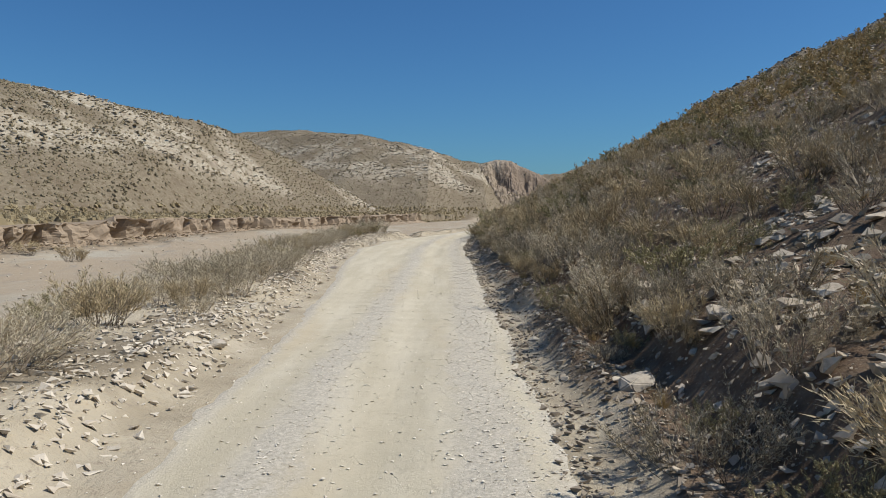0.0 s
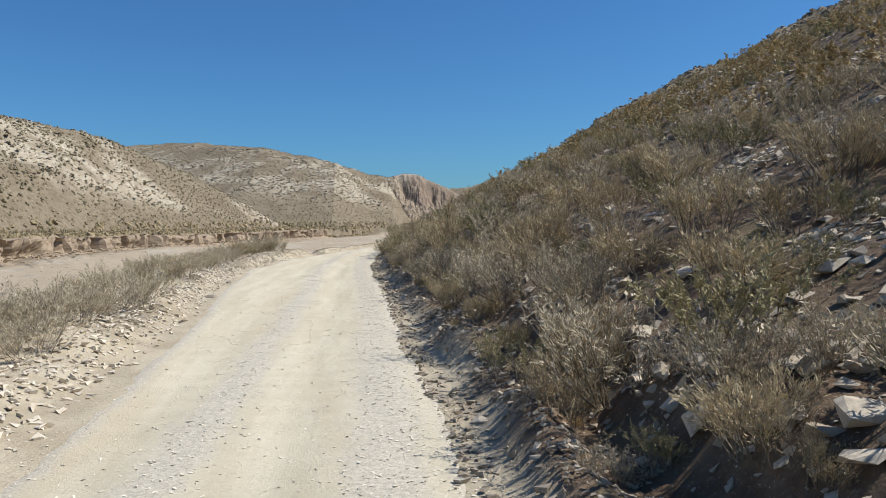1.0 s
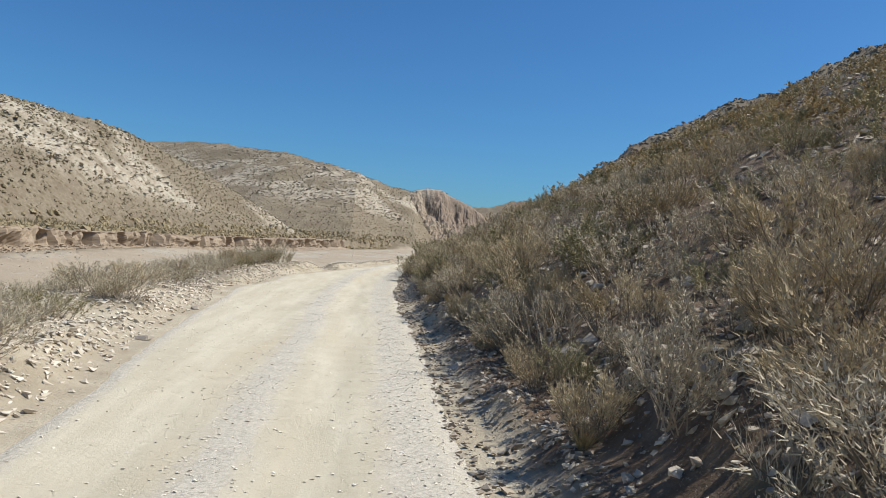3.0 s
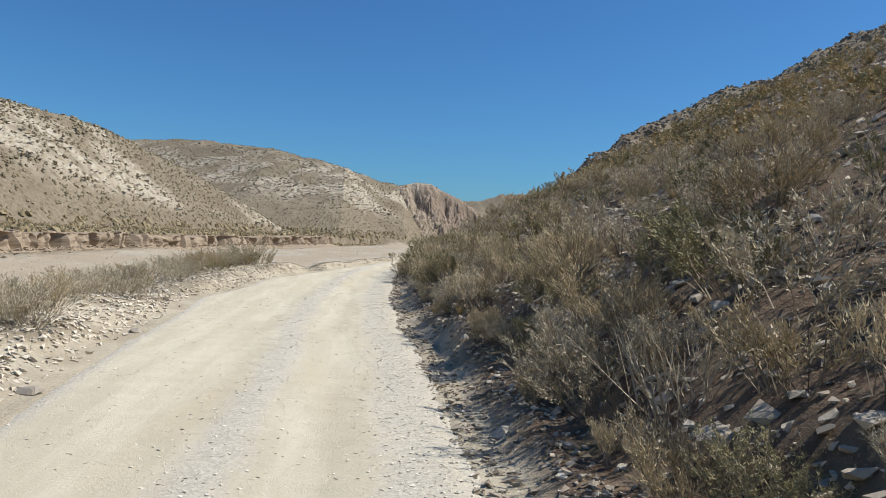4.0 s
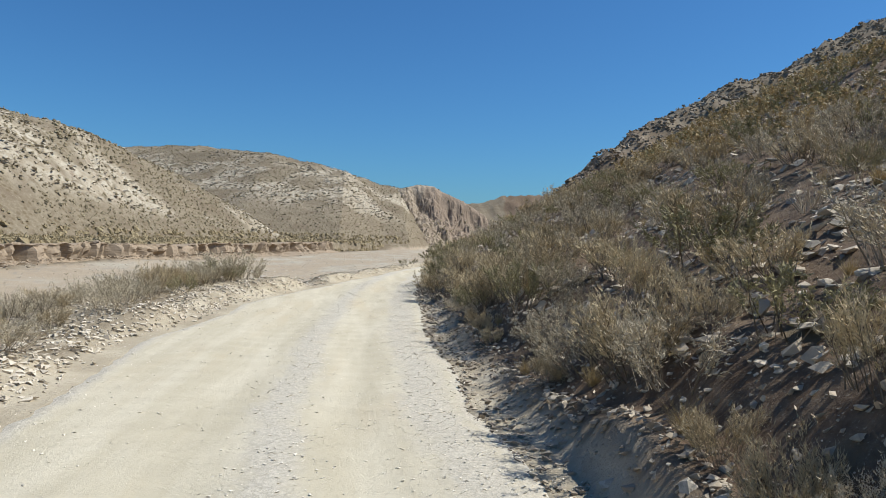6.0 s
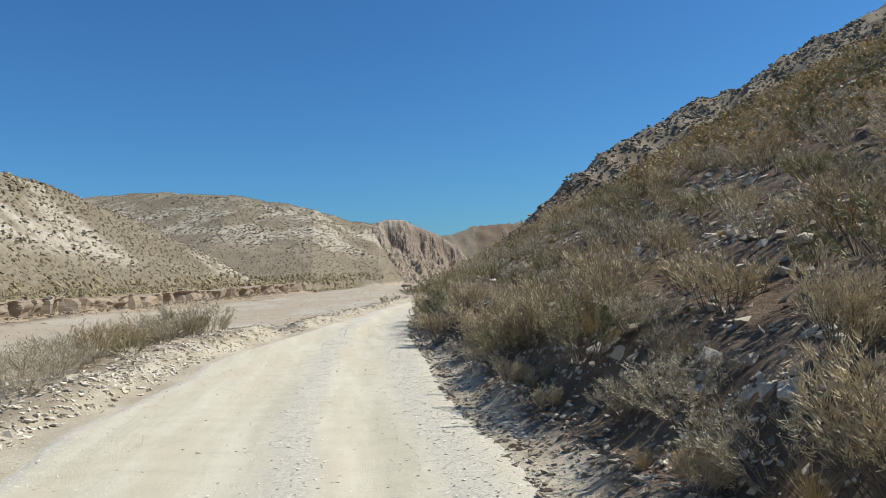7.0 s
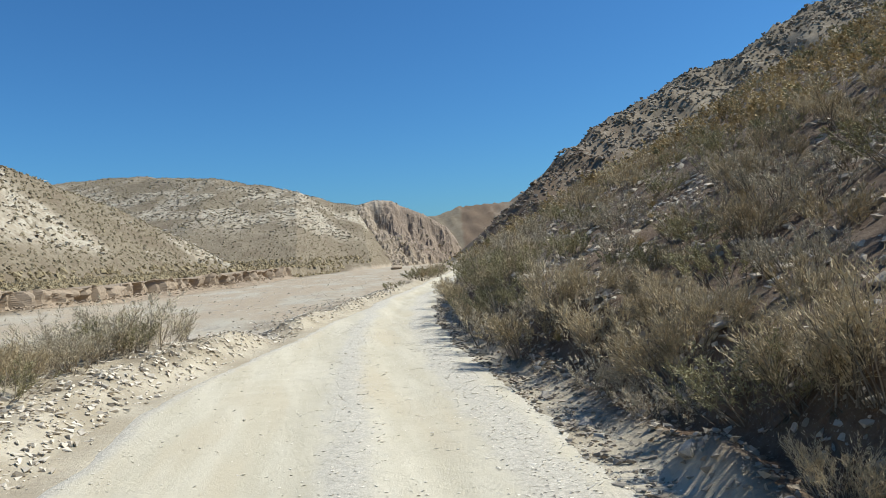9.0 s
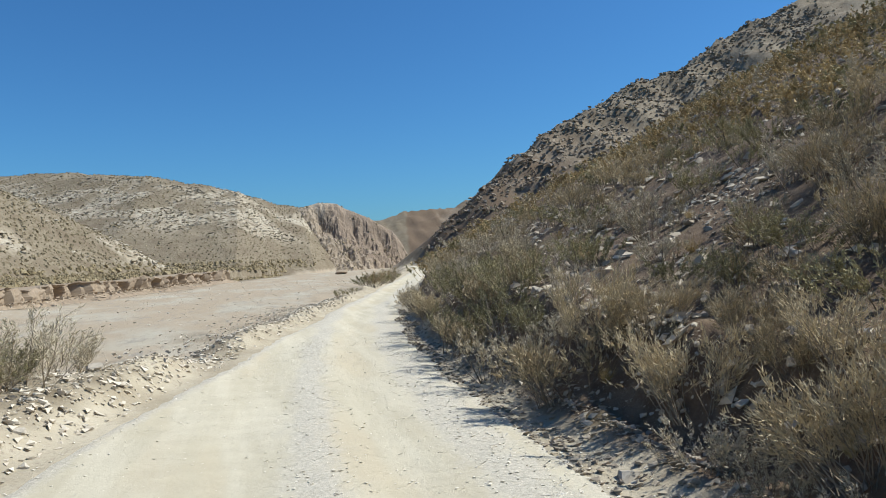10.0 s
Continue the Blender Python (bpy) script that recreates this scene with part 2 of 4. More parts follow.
HILL_1 = ((-700, 80, 110), (-300, 95, 62), (-150, 112, 40), (-93, 130, 27), (-72, 138, 24.5), (-58, 150, 22.5), (-50, 158, 20.5), (-42, 170, 16.2), (-30, 182, 9.2), (-16, 190, 1.2), (-8, 190, -4), (200, 190, -90))
HILL_2 = ((-700, 420, 75), (-300, 390, 50), (-150, 345, 35.5), (-95, 332, 36.8), (-78, 330, 38.2), (-35, 300, 33.2), (-6, 280, 25.0), (6, 287, 21.0), (14, 290, 20.4), (21, 298, 17), (32, 306, 10), (45, 314, 1), (60, 315, -8), (300, 315, -120))
HILL_R = ((-200, 240, -150), (30, 228, -3), (45, 220, 8.5), (54, 222, 15.2), (68.7, 230, 26.2), (85.6, 240, 36.6), (122, 255, 54.0), (150, 262, 66), (165, 265, 74), (193, 270, 88), (237, 278, 111), (700, 300, 240))
HILL_3 = ((-400, 640, 20), (60, 620, 31), (95, 610, 32), (160, 600, 43), (260, 600, 70), (600, 600, 120))


def height(x, y, rough=True):
    """The ground's height over the plan."""
    x, y = np.asarray(x, float), np.asarray(y, float)
    left, right = road_left(y), road_right(y)
    # valley floor and riverbed, with the windrow of rubble along the road
    bed = -0.9 + 0.06 * fbm(x, y, 6.0, 3, 5) + 0.55 * smooth(-9.0, 1.0, bank_x(y) - x + 2.0 * fbm(x, y, 5.0, 2, 6)) * (1 - smooth(95, 120, y))
    out = left - x
    gone = smooth(54.5, 57.5, y)
    berm = (0.36 + 0.2 * smooth(44, 49, y)) * smooth(0.1, 1.0, out) * (1 - smooth(3.0, 5.0, out)) * (1 - gone) + 0.3 * gone * smooth(0.0, 0.5, out) * (1 - smooth(0.6, 1.5, out)) * smooth(58, 60, y)
    low = (smooth(3.0, 7.5, out) * (1 - gone) + smooth(1.0, 4.0, out) * gone) * bed + berm * (0.85 + 0.4 * value_noise(y / 2.5, x / 2.5, 8))
    # far bank of the river and the terrace behind it
    over = bank_x(y) - x
    step = smooth(2.3, 3.3, over)
    terrace = 1.0 + 0.012 * np.maximum(over, 0) + 0.25 * fbm(x, y, 14.0, 3, 9)
    low = low * (1 - step) + np.where(over > -1, terrace, 0) * step
    # slope on the other side, cut by the road
    d = (x - right) * 0.97
    up = np.maximum(d - 0.15, 0)
    wob = 0.5 + 0.5 * value_noise(y / 3.3, y * 0, 37)
    shoulder = 0.3 * (1 - smooth(12, 16, y)) + 0.45 * smooth(37, 42, y) * (1 - smooth(45, 49, y))
    bench = np.interp(y, (0, 11, 15, 18, 24, 33, 37, 40, 44, 60), (0.5, 0.55, 1.05, 1.2, 0.92, 0.88, 1.05, 0.85, 0.9, 1.3)) * (0.8 + 0.4 * wob)
    cut = (0.14 + 0.12 * wob) * smooth(0.0, 0.5, up) * (1 - 0.55 * smooth(0.45, 0.75, up)) + bench * smooth(np.interp(y, (12, 15, 22, 36, 40, 47, 50), (0.55, 0.05, 0.3, 0.3, 0.5, 0.5, 0.2)), np.interp(y, (12, 15, 36, 40, 47, 50), (1.5, 1.95, 1.95, 1.6, 1.6, 1.2)), up - shoulder + 0.15 * value_noise(y / 1.9, y * 0, 38) + 0.2 * value_noise(y / 6.0, y * 0, 39))
    cut = cut + 0.24 * np.maximum(value_noise(y / 1.4, y * 0, 43), 0) * smooth(0.05, 0.4, up) * (1 - smooth(0.5, 1.0, up))
    rise = np.interp(up, (0, 1, 2, 10, 25, 45, 70, 100, 160, 400), (0, 0.0, 0.35, 4.6, 12.2, 19.3, 25.0, 29.0, 33.0, 40.0))
    slope = cut + rise
    far = np.maximum.reduce([ridge(x, y, HILL_1, 0.36, 0.3), ridge(x, y, HILL_2, 0.40, 0.3), ridge(x, y, HILL_3, 0.3, 0.2), ridge(x, y, HILL_R, 0.55, 0.3)])
    if rough:
        bumps = 1.8 * fbm(x, y, 30.0, 3, 21) + 0.9 * ridged(x + 0.4 * y, y, 13.0, 3, 25) + 0.5 * np.abs(fbm(x, y, 5.0, 2, 27))
        gully = smooth(0.15, 1.0, ridged(x * 0.8 + 0.9 * y, 0.35 * y - 0.3 * x, 26.0, 3, 29)) * smooth(45, 70, x) * (1 - smooth(300, 400, y)) * smooth(3, 16, np.interp(x, [p[0] for p in HILL_R], [p[1] for p in HILL_R]) - y)
        far = far + bumps * smooth(0.0, 12.0, far) * (0.5 + 0.5 * smooth(35, 60, x)) - 2.2 * gully + (0.5 * ridged(x, y, 6.0, 3, 28) + 1.1 * np.maximum(ridged(x, y + 0.5 * x, 11.0, 3, 30), 0)) * smooth(45, 70, x)
        slope = slope + 0.07 * fbm(x, y, 0.7, 2, 36) * smooth(0.3, 0.6, up) + (0.10 * fbm(x, y, 1.6, 3, 31) + 0.35 * fbm(x, y, 7.0, 2, 33) + 1.1 * smooth(20, 50, up) * ridged(x, y, 14.0, 4, 35)) * smooth(0.0, 2.5, up)
        low = low + 0.04 * fbm(x, y, 0.9, 3, 51) * smooth(0.2, 1.0, out)
    inside = np.minimum(-out, -d / 0.97)
    z = np.where(d > 0, slope, np.where(out > 0, low, -0.16 * smooth(0.25, 0.8, inside)))
    return np.maximum(z, far)


# ---- mesh tools ----
def mesh_of(name, verts, faces, material, smooth_shade=False, zone=None, tone=None):
    me = bpy.data.meshes.new(name)
    verts, faces = np.asarray(verts, np.float32), np.asarray(faces, np.int32)
    k = faces.shape[1]
    me.vertices.add(len(verts))
    me.vertices.foreach_set("co", verts.ravel())
    me.loops.add(faces.size)
    me.loops.foreach_set("vertex_index", faces.ravel())
    me.polygons.add(len(faces))
    me.polygons.foreach_set("loop_start", np.arange(0, faces.size, k, dtype=np.int32))
    me.polygons.foreach_set("loop_total", np.full(len(faces), k, np.int32))
    me.polygons.foreach_set("use_smooth", np.full(len(faces), smooth_shade, bool))
    if zone is not None:
        layer = me.attributes.new("zone", "FLOAT_COLOR", "POINT")
        layer.data.foreach_set("color", (zone if zone.shape[1] == 4 else np.concatenate([zone, np.ones((len(verts), 1))], 1)).astype(np.float32).ravel())
    if tone is not None:
        me.attributes.new("tone", "FLOAT", "POINT").data.foreach_set("value", np.asarray(tone, np.float32))
    me.materials.append(material)
    me.update(calc_edges=True)
    return me


def part(name, data, parent, label=""):
    ob = new(name, data)
    ob.parent = parent
    return tagged(ob, label)


def grid_faces(rows, cols):
    i = np.arange(rows * cols).reshape(rows, cols)
    return np.stack([i[:-1, :-1], i[:-1, 1:], i[1:, 1:], i[1:, :-1]], -1).reshape(-1, 4)


def steps(start, end, first, ratio, most):
    """Values from start to end, whose steps grow from first by ratio up to most."""
    out, gap, sign = [start], first, 1 if end > start else -1
    while (end - out[-1]) * sign > 0:
        out.append(out[-1] + gap * sign)
        gap = min(gap * ratio, most(abs(out[-1])) if callable(most) else most)
    return out


def scatter_mesh(name, kinds, places, material, tones=None):
    """One mesh of many small pieces: kinds are (verts, faces), places rows of kind, x, y, z, turn, tilt, size x, y, z."""
    vs, fs, ts, base = [], [], [], 0
    for row, (k, x, y, z, turn, tilt, sx, sy, sz) in enumerate(places):
        v, f = kinds[int(k)]
        p = v * (sx, sy, sz)
        c, s = math.cos(tilt), math.sin(tilt)
        p = np.stack([p[:, 0] * c + p[:, 2] * s, p[:, 1], p[:, 2] * c - p[:, 0] * s], 1)
        c, s = math.cos(turn), math.sin(turn)
        p = np.stack([p[:, 0] * c - p[:, 1] * s + x, p[:, 0] * s + p[:, 1] * c + y, p[:, 2] + z], 1)
        vs.append(p)
        fs.append(f + base)
        ts.append(np.full(len(v), tones[row] if tones is not None else 0.0))
        base += len(v)
    return mesh_of(name, np.concatenate(vs), np.concatenate(fs), material, tone=np.concatenate(ts))


# ---- plants ----
def blades(rng, roots, ways, lengths, widths, segments, bend, taper=0.15):
    """Thin curved ribbons as triangles, from their roots along their ways."""
    n = len(roots)
    side = np.cross(ways, rng.normal(size=(n, 3)))
    side /= np.linalg.norm(side, axis=1, keepdims=True) + 1e-9
    sag = np.clip(rng.normal(size=(n, 3)), -1.5, 1.5) * bend
    verts, faces = [], []
    for k in range(segments + 1):
        u = k / segments
        p = roots + (ways * u + sag * u * u) * lengths[:, None]
        w = widths[:, None] * (1 - (1 - taper) * u)
        verts += [p - side * w * 0.5, p + side * w * 0.5]
    verts = np.stack(verts, 1).reshape(-1, 3)
    per = 2 * (segments + 1)
    base = (np.arange(n) * per)[:, None]
    for k in range(segments):
        a = base + 2 * k
        faces += [np.concatenate([a, a + 1, a + 3], 1), np.concatenate([a, a + 3, a + 2], 1)]
    return verts, np.concatenate(faces)


def leaves(rng, points, ways, length, width):
    n = len(points)
    ways = ways + rng.normal(size=(n, 3)) * 0.2
    ways /= np.linalg.norm(ways, axis=1, keepdims=True)
    side = np.cross(ways, rng.normal(size=(n, 3)))
    side /= np.linalg.norm(side, axis=1, keepdims=True) + 1e-9
    size = (length * rng.uniform(0.6, 1.4, n))[:, None]
    w = width * rng.uniform(0.6, 1.4, n)[:, None]
    v = np.stack([points - side * w, points + side * w, points + ways * size], 1).reshape(-1, 3)
    b = (np.arange(n) * 3)[:, None]
    return v, b + (0, 1, 2)


def shrub_shape(seed, stems, twigs, sprigs, spread, sprig, twig, low=0.3, stray=0.3, plume=0.3):
    """A shrub about 1 m high: bent stems in a few lobes, upright twigs on them and fine sprigs on those: (verts, faces) of wood and leaves."""
    rng = np.random.default_rng(seed)
    unit = lambda v: v / (np.linalg.norm(v, axis=1, keepdims=True) + 1e-9)
    lobes = 6
    lobe = rng.integers(0, lobes, stems)
    lobe_turn, lobe_tall = 2 * np.pi * (np.arange(lobes) + rng.uniform(-0.35, 0.35, lobes)) / lobes, rng.uniform(0.68, 1.06, lobes)
    lobe_out = rng.uniform(0.08, 0.3, lobes) * spread
    angle = lobe_turn[lobe] + rng.normal(size=stems) * 0.9
    tilt = 0.72 * spread * rng.uniform(0.02, 1, stems) ** 0.6
    ways = np.stack([np.sin(tilt) * np.cos(angle), np.sin(tilt) * np.sin(angle), np.cos(tilt)], 1)
    roots = np.stack([lobe_out[lobe] * np.cos(lobe_turn[lobe]), lobe_out[lobe] * np.sin(lobe_turn[lobe]), np.full(stems, -0.06)], 1) + rng.normal(size=(stems, 3)) * (0.05, 0.05, 0.0)
    lengths = lobe_tall[lobe] * rng.uniform(0.78, 0.98, stems) * (1 - 0.22 * tilt)
    lift = np.stack([rng.normal(size=stems) * 0.08, rng.normal(size=stems) * 0.08, 0.16 * tilt], 1)
    along = lambda k, u: roots[k] + (ways[k] * u[:, None] + lift[k] * (u * u)[:, None]) * lengths[k][:, None]
    # stems as tapering ribbons
    side = unit(np.cross(ways, rng.normal(size=(stems, 3))))
    every = np.arange(stems)
    sv = np.stack([q for u in (0.0, 0.5, 1.0) for e in (-1, 1) for q in (along(every, np.full(stems, u)) + side * (e * twig * (1.3 - u)),)], 1).reshape(-1, 3)
    base = (every * 6)[:, None]
    sf = np.concatenate([base + q for q in ((0, 1, 3), (0, 3, 2), (2, 3, 5), (2, 5, 4))])
    # twigs
    on = rng.integers(0, stems, twigs)
    u = low + (0.98 - low) * rng.uniform(0, 1, twigs) ** 0.8
    feet = along(on, u)
    grow = unit(ways[on] + lift[on] * 2 * u[:, None] + rng.normal(size=(twigs, 3)) * 0.42 + (0, 0, 0.3))
    long = plume * rng.uniform(0.5, 1.15, twigs) * (1.15 - 0.45 * u)
    side = unit(np.cross(grow, rng.normal(size=(twigs, 3)))) * twig * 0.55
    tv = np.stack([feet - side, feet + side, feet + grow * long[:, None]], 1).reshape(-1, 3)
    tf = (np.arange(twigs) * 3)[:, None] + (0, 1, 2)
    # sprigs
    on = rng.integers(0, twigs, sprigs)
    v = rng.uniform(0.12, 1.0, sprigs) ** 0.8
    at = feet[on] + grow[on] * (long[on] * v)[:, None] + rng.normal(size=(sprigs, 3)) * 0.012
    lv, lf = leaves(rng, at, unit(grow[on] + rng.normal(size=(sprigs, 3)) * stray), *sprig)
    return (np.concatenate([sv, tv]), np.concatenate([sf, tf + len(sv)])), (lv, lf)


def tussock_shape(seed, count, spread=0.75, width=0.012):
    rng = np.random.default_rng(seed)
    angle, tilt = rng.uniform(0, 2 * np.pi, count), spread * rng.uniform(0, 1, count) ** 0.7
    ways = np.stack([np.sin(tilt) * np.cos(angle), np.sin(tilt) * np.sin(angle), np.cos(tilt)], 1)
    roots = ways * (0.08, 0.08, 0) + rng.normal(size=(count, 3)) * (0.05, 0.05, 0) - (0, 0, 0.04)
    return blades(rng, roots, ways, rng.uniform(0.5, 1.1, count), np.full(count, width), 2, 0.16)


def clump_shape(seed, spikes=7):
    """A far scrub bush: a low uneven dome bristling with upright sprays."""
    rng = np.random.default_rng(seed)
    v, f = [(rng.uniform(-0.1, 0.1), rng.uniform(-0.1, 0.1), 0.44)], []
    for r, z in ((0.30, 0.34), (0.46, -0.12)):
        for k in range(6):
            a = 2 * np.pi * (k + rng.uniform(-0.35, 0.35)) / 6
            q = r * rng.uniform(0.6, 1.35)
            v.append((q * math.cos(a), q * math.sin(a), z * rng.uniform(0.7, 1.3)))
    for k in range(6):
        a, b = 1 + k, 1 + (k + 1) % 6
        f += [(0, a, b), (a, a + 6, b + 6), (a, b + 6, b)]
    v = np.array(v, float)
    angle, tilt = rng.uniform(0, 6.28, spikes), rng.uniform(0.1, 1.0, spikes)
    ways = np.stack([np.sin(tilt) * np.cos(angle), np.sin(tilt) * np.sin(angle), np.cos(tilt)], 1)
    bv, bf = leaves(rng, ways * 0.2, ways, 0.5, 0.075)
    return np.concatenate([v, bv]), np.concatenate([np.array(f), bf + len(v)])


def rock_shape(seed, count=11, flat=0.7):
    """An angular stone about 1 m across, from the hull of a few chance points."""
    rng = np.random.default_rng(seed)
    bm = bmesh.new()
    for p in rng.normal(size=(count, 3)):
        p = p / np.linalg.norm(p) * rng.uniform(0.8, 1.0)
        bm.verts.new((0.5 * p[0], 0.5 * p[1], 0.5 * flat * p[2]))
    bmesh.ops.convex_hull(bm, input=bm.verts)
    bmesh.ops.delete(bm, geom=[v for v in bm.verts if not v.link_faces], context="VERTS")
    bmesh.ops.triangulate(bm, faces=bm.faces)
    bm.verts.index_update()
    v = np.array([q.co[:] for q in bm.verts])
    f = np.array([[q.index for q in face.verts] for face in bm.faces])
    bm.free()
    return v, f


# ---- the ground ----
def pale_rock(x, y):
    """Where bare pale rock shows on the far hills: under the crests, broken up."""
    x, y = np.asarray(x, float), np.asarray(y, float)
    one, two = ridge(x, y, HILL_1, 0.36, 0.3), ridge(x, y, HILL_2, 0.40, 0.3)
    c1 = np.interp(x, [p[0] for p in HILL_1], [p[2] for p in HILL_1])
    c2 = np.interp(x, [p[0] for p in HILL_2], [p[2] for p in HILL_2])
    m1 = smooth(0.36, 0.62, one / np.maximum(c1, 4)) * (one > two)
    m2 = smooth(0.25, 0.55, two / np.maximum(c2, 6)) * (two > one) * (1 - 0.8 * smooth(0.85, 0.98, two / np.maximum(c2, 6)) * (x < -15))
    band = fbm(x * 0.8 + 0.6 * y, y * 1.3 - 0.4 * x, 12.0, 5, 61, 0.66)
    return np.clip(np.maximum(m1, m2) * smooth(-0.28, 0.15, band) * (x < 16) * (y < 340), 0, 1)


def build_ground():
    xs = sorted(steps(-9, -3000, 0.35, 1.05, lambda v: max(2.2, (v - 160) * 0.06))[1:] + steps(-9, 1, 0.3, 1, 0.3) + steps(1.2, 5, 0.18, 1, 0.18) + steps(5.2, 12, 0.26, 1, 0.26) + steps(12.3, 3000, 0.3, 1.045, lambda v: max(2.2, (v - 160) * 0.06)))
    ys = sorted(steps(0, -300, 0.4, 1.1, 20.0)[1:] + steps(0, 62, 0.3, 1, 0.3) + steps(62.4, 3500, 0.4, 1.03, lambda v: max(2.0, (v - 330) * 0.06)))
    xs, ys = np.array(xs), np.array(ys)
    gx, gy = np.meshgrid(xs, ys)
    z = height(gx, gy)
    over = bank_x(gy) - gx
    out = road_left(gy) - gx
    bed = smooth(0.1, 0.6, out) * smooth(0.5, 3.0, -over) * (1 - 0.8 * smooth(-0.15, 0.35, fbm(gx, gy, 2.2, 3, 65)) * (1 - smooth(4.5, 9.0, out + 1.5 * fbm(gx, gy, 3.0, 2, 68))))
    scree = smooth(0.25, 0.65, gx - road_right(gy) + 0.15 * fbm(gx, gy, 0.8, 2, 66))
    bed = np.maximum(bed, (out < 0.6) * (1 - scree) * (0.75 + 0.25 * value_noise(gx * 2, gy * 2, 67)))
    scree = scree * (1 - 0.75 * smooth(25, 70, gx - road_right(gy)))
    bed = bed * (1 - smooth(0.7, 1.3, z)) * np.where(out > 8, 1 - smooth(-0.45, 0.1, z), 1.0)
    gone = smooth(54.5, 58, gy)
    crags = 0.25 * smooth(-0.2, 0.35, fbm(gx, gy, 8.0, 4, 63, 0.65)) * smooth(34, 52, gx) * (gx > road_right(gy) + 25)
    zone = np.stack([bed, np.where(gx < road_right(gy), np.clip(pale_rock(gx, gy), 0, 1), crags), scree, smooth(4.0, 6.5, out + 1.2 * fbm(gx, gy, 3.0, 2, 69)) * (1 - gone) + smooth(0.8, 2.0, out + 0.6 * fbm(gx, gy, 2.0, 2, 69)) * gone], -1).reshape(-1, 4)
    verts = np.stack([gx, gy, z], -1).reshape(-1, 3)
    me = mesh_of("ground", verts, grid_faces(len(ys), len(xs)), GROUND, True, zone)
    tagged(new("ground", me), "dry stony valley floor and bare desert hillsides", "ground", kind="structure")


def road_surface(x, y):
    """Height of the track and how much grit lies on it."""
    r, l = road_right(y) - x, x - road_left(y)
    wander = 0.12 * value_noise(y / 4, y * 0, 71)
    strip = lambda c, w: np.exp(-((r - c - wander) / w) ** 2)
    grit = np.clip(strip(0.75, 0.42) + 0.9 * strip(2.65, 0.34) + (1 - smooth(0.1, 0.4, r)) + (1 - smooth(0.1, 0.7, l)), 0, 1)
    z = 0.02 - 0.03 * (strip(1.75, 0.35) + strip(3.5, 0.5)) + 0.015 * grit
    z = z + 0.011 * np.sin(y * 9.0 + 1.5 * value_noise(x, y / 3, 73)) * (0.5 + 0.5 * value_noise(x / 2, y / 5, 74)) + 0.010 * fbm(x, y, 0.7, 3, 75)
    return z - 0.2 * (1 - smooth(-0.5, 0.45, np.minimum(r, l))), grit


def build_road():
    ys = np.array(steps(-25, 62, 0.16, 1, 0.16) + steps(62.2, 420, 0.2, 1.02, 2.0))
    us = np.linspace(0, 1, 57)
    gu, gy = np.meshgrid(us, ys)
    left, right = road_left(gy) - 0.45, road_right(gy) + 0.45
    gx = left + (right - left) * gu
    z, grit = road_surface(gx, gy)
    zone = np.stack([grit, grit * 0, grit * 0], -1).reshape(-1, 3)
    me = mesh_of("road", np.stack([gx, gy, z], -1).reshape(-1, 3), grid_faces(len(ys), len(us)), ROAD, True, zone)
    tagged(new("road", me), "pale washboarded gravel track with wheel ruts", "road", kind="structure")


def bluff_z(x, y):
    """The rock head at the valley's bend: a long crest with a cragged face, and an apron of scree."""
    crest = np.interp(x, (-14, 4, 12, 20, 26, 29, 34, 38, 45, 48, 51, 54), (10.0, 15.0, 20.0, 22.2, 21.8, 20.0, 18.0, 16.2, 12.0, 8.0, 2.0, -6.0))
    x, y = np.asarray(x, float), np.asarray(y, float)
    ahead = 286 + 0.1 * (x - 24) - y
    lean = x + 0.35 * y
    ribs = 1.7 * ridged(lean, y * 0.35, 8.0, 2, 81) + 0.8 * ridged(lean - 0.6 * y, y * 0.6, 3.4, 3, 83)
    face = ahead + (ribs + 1.5 * fbm(x, y, 5.0, 3, 85)) * smooth(0.0, 7.0, ahead) * (0.25 + 0.75 * smooth(8, 20, x))
    drop = np.interp(face, (0, 4, 7, 14, 18, 24, 34, 48), (0, 0.7, 3.0, 11.5, 13.0, 18.5, 22.5, 28.0))
    drop = drop + (0.62 * np.maximum(ahead, 0) - drop) * 0.8 * (1 - smooth(4, 18, x + 0.4 * ahead))
    drop = drop + (0.55 * ridged(x + 0.3 * y, (crest - drop) * 1.2, 4.0, 3, 92) + 0.3 * ridged(x, (crest - drop) * 1.5, 1.6, 2, 94)) * smooth(4, 9, ahead)
    behind = np.maximum(-ahead, 0) * 0.35
    rough = 0.5 * ridged(x, y, 4.0, 3, 84) + 0.25 * ridged(x, y, 1.3, 2, 87)
    return crest - drop - behind + rough * smooth(1, 7, ahead), ahead


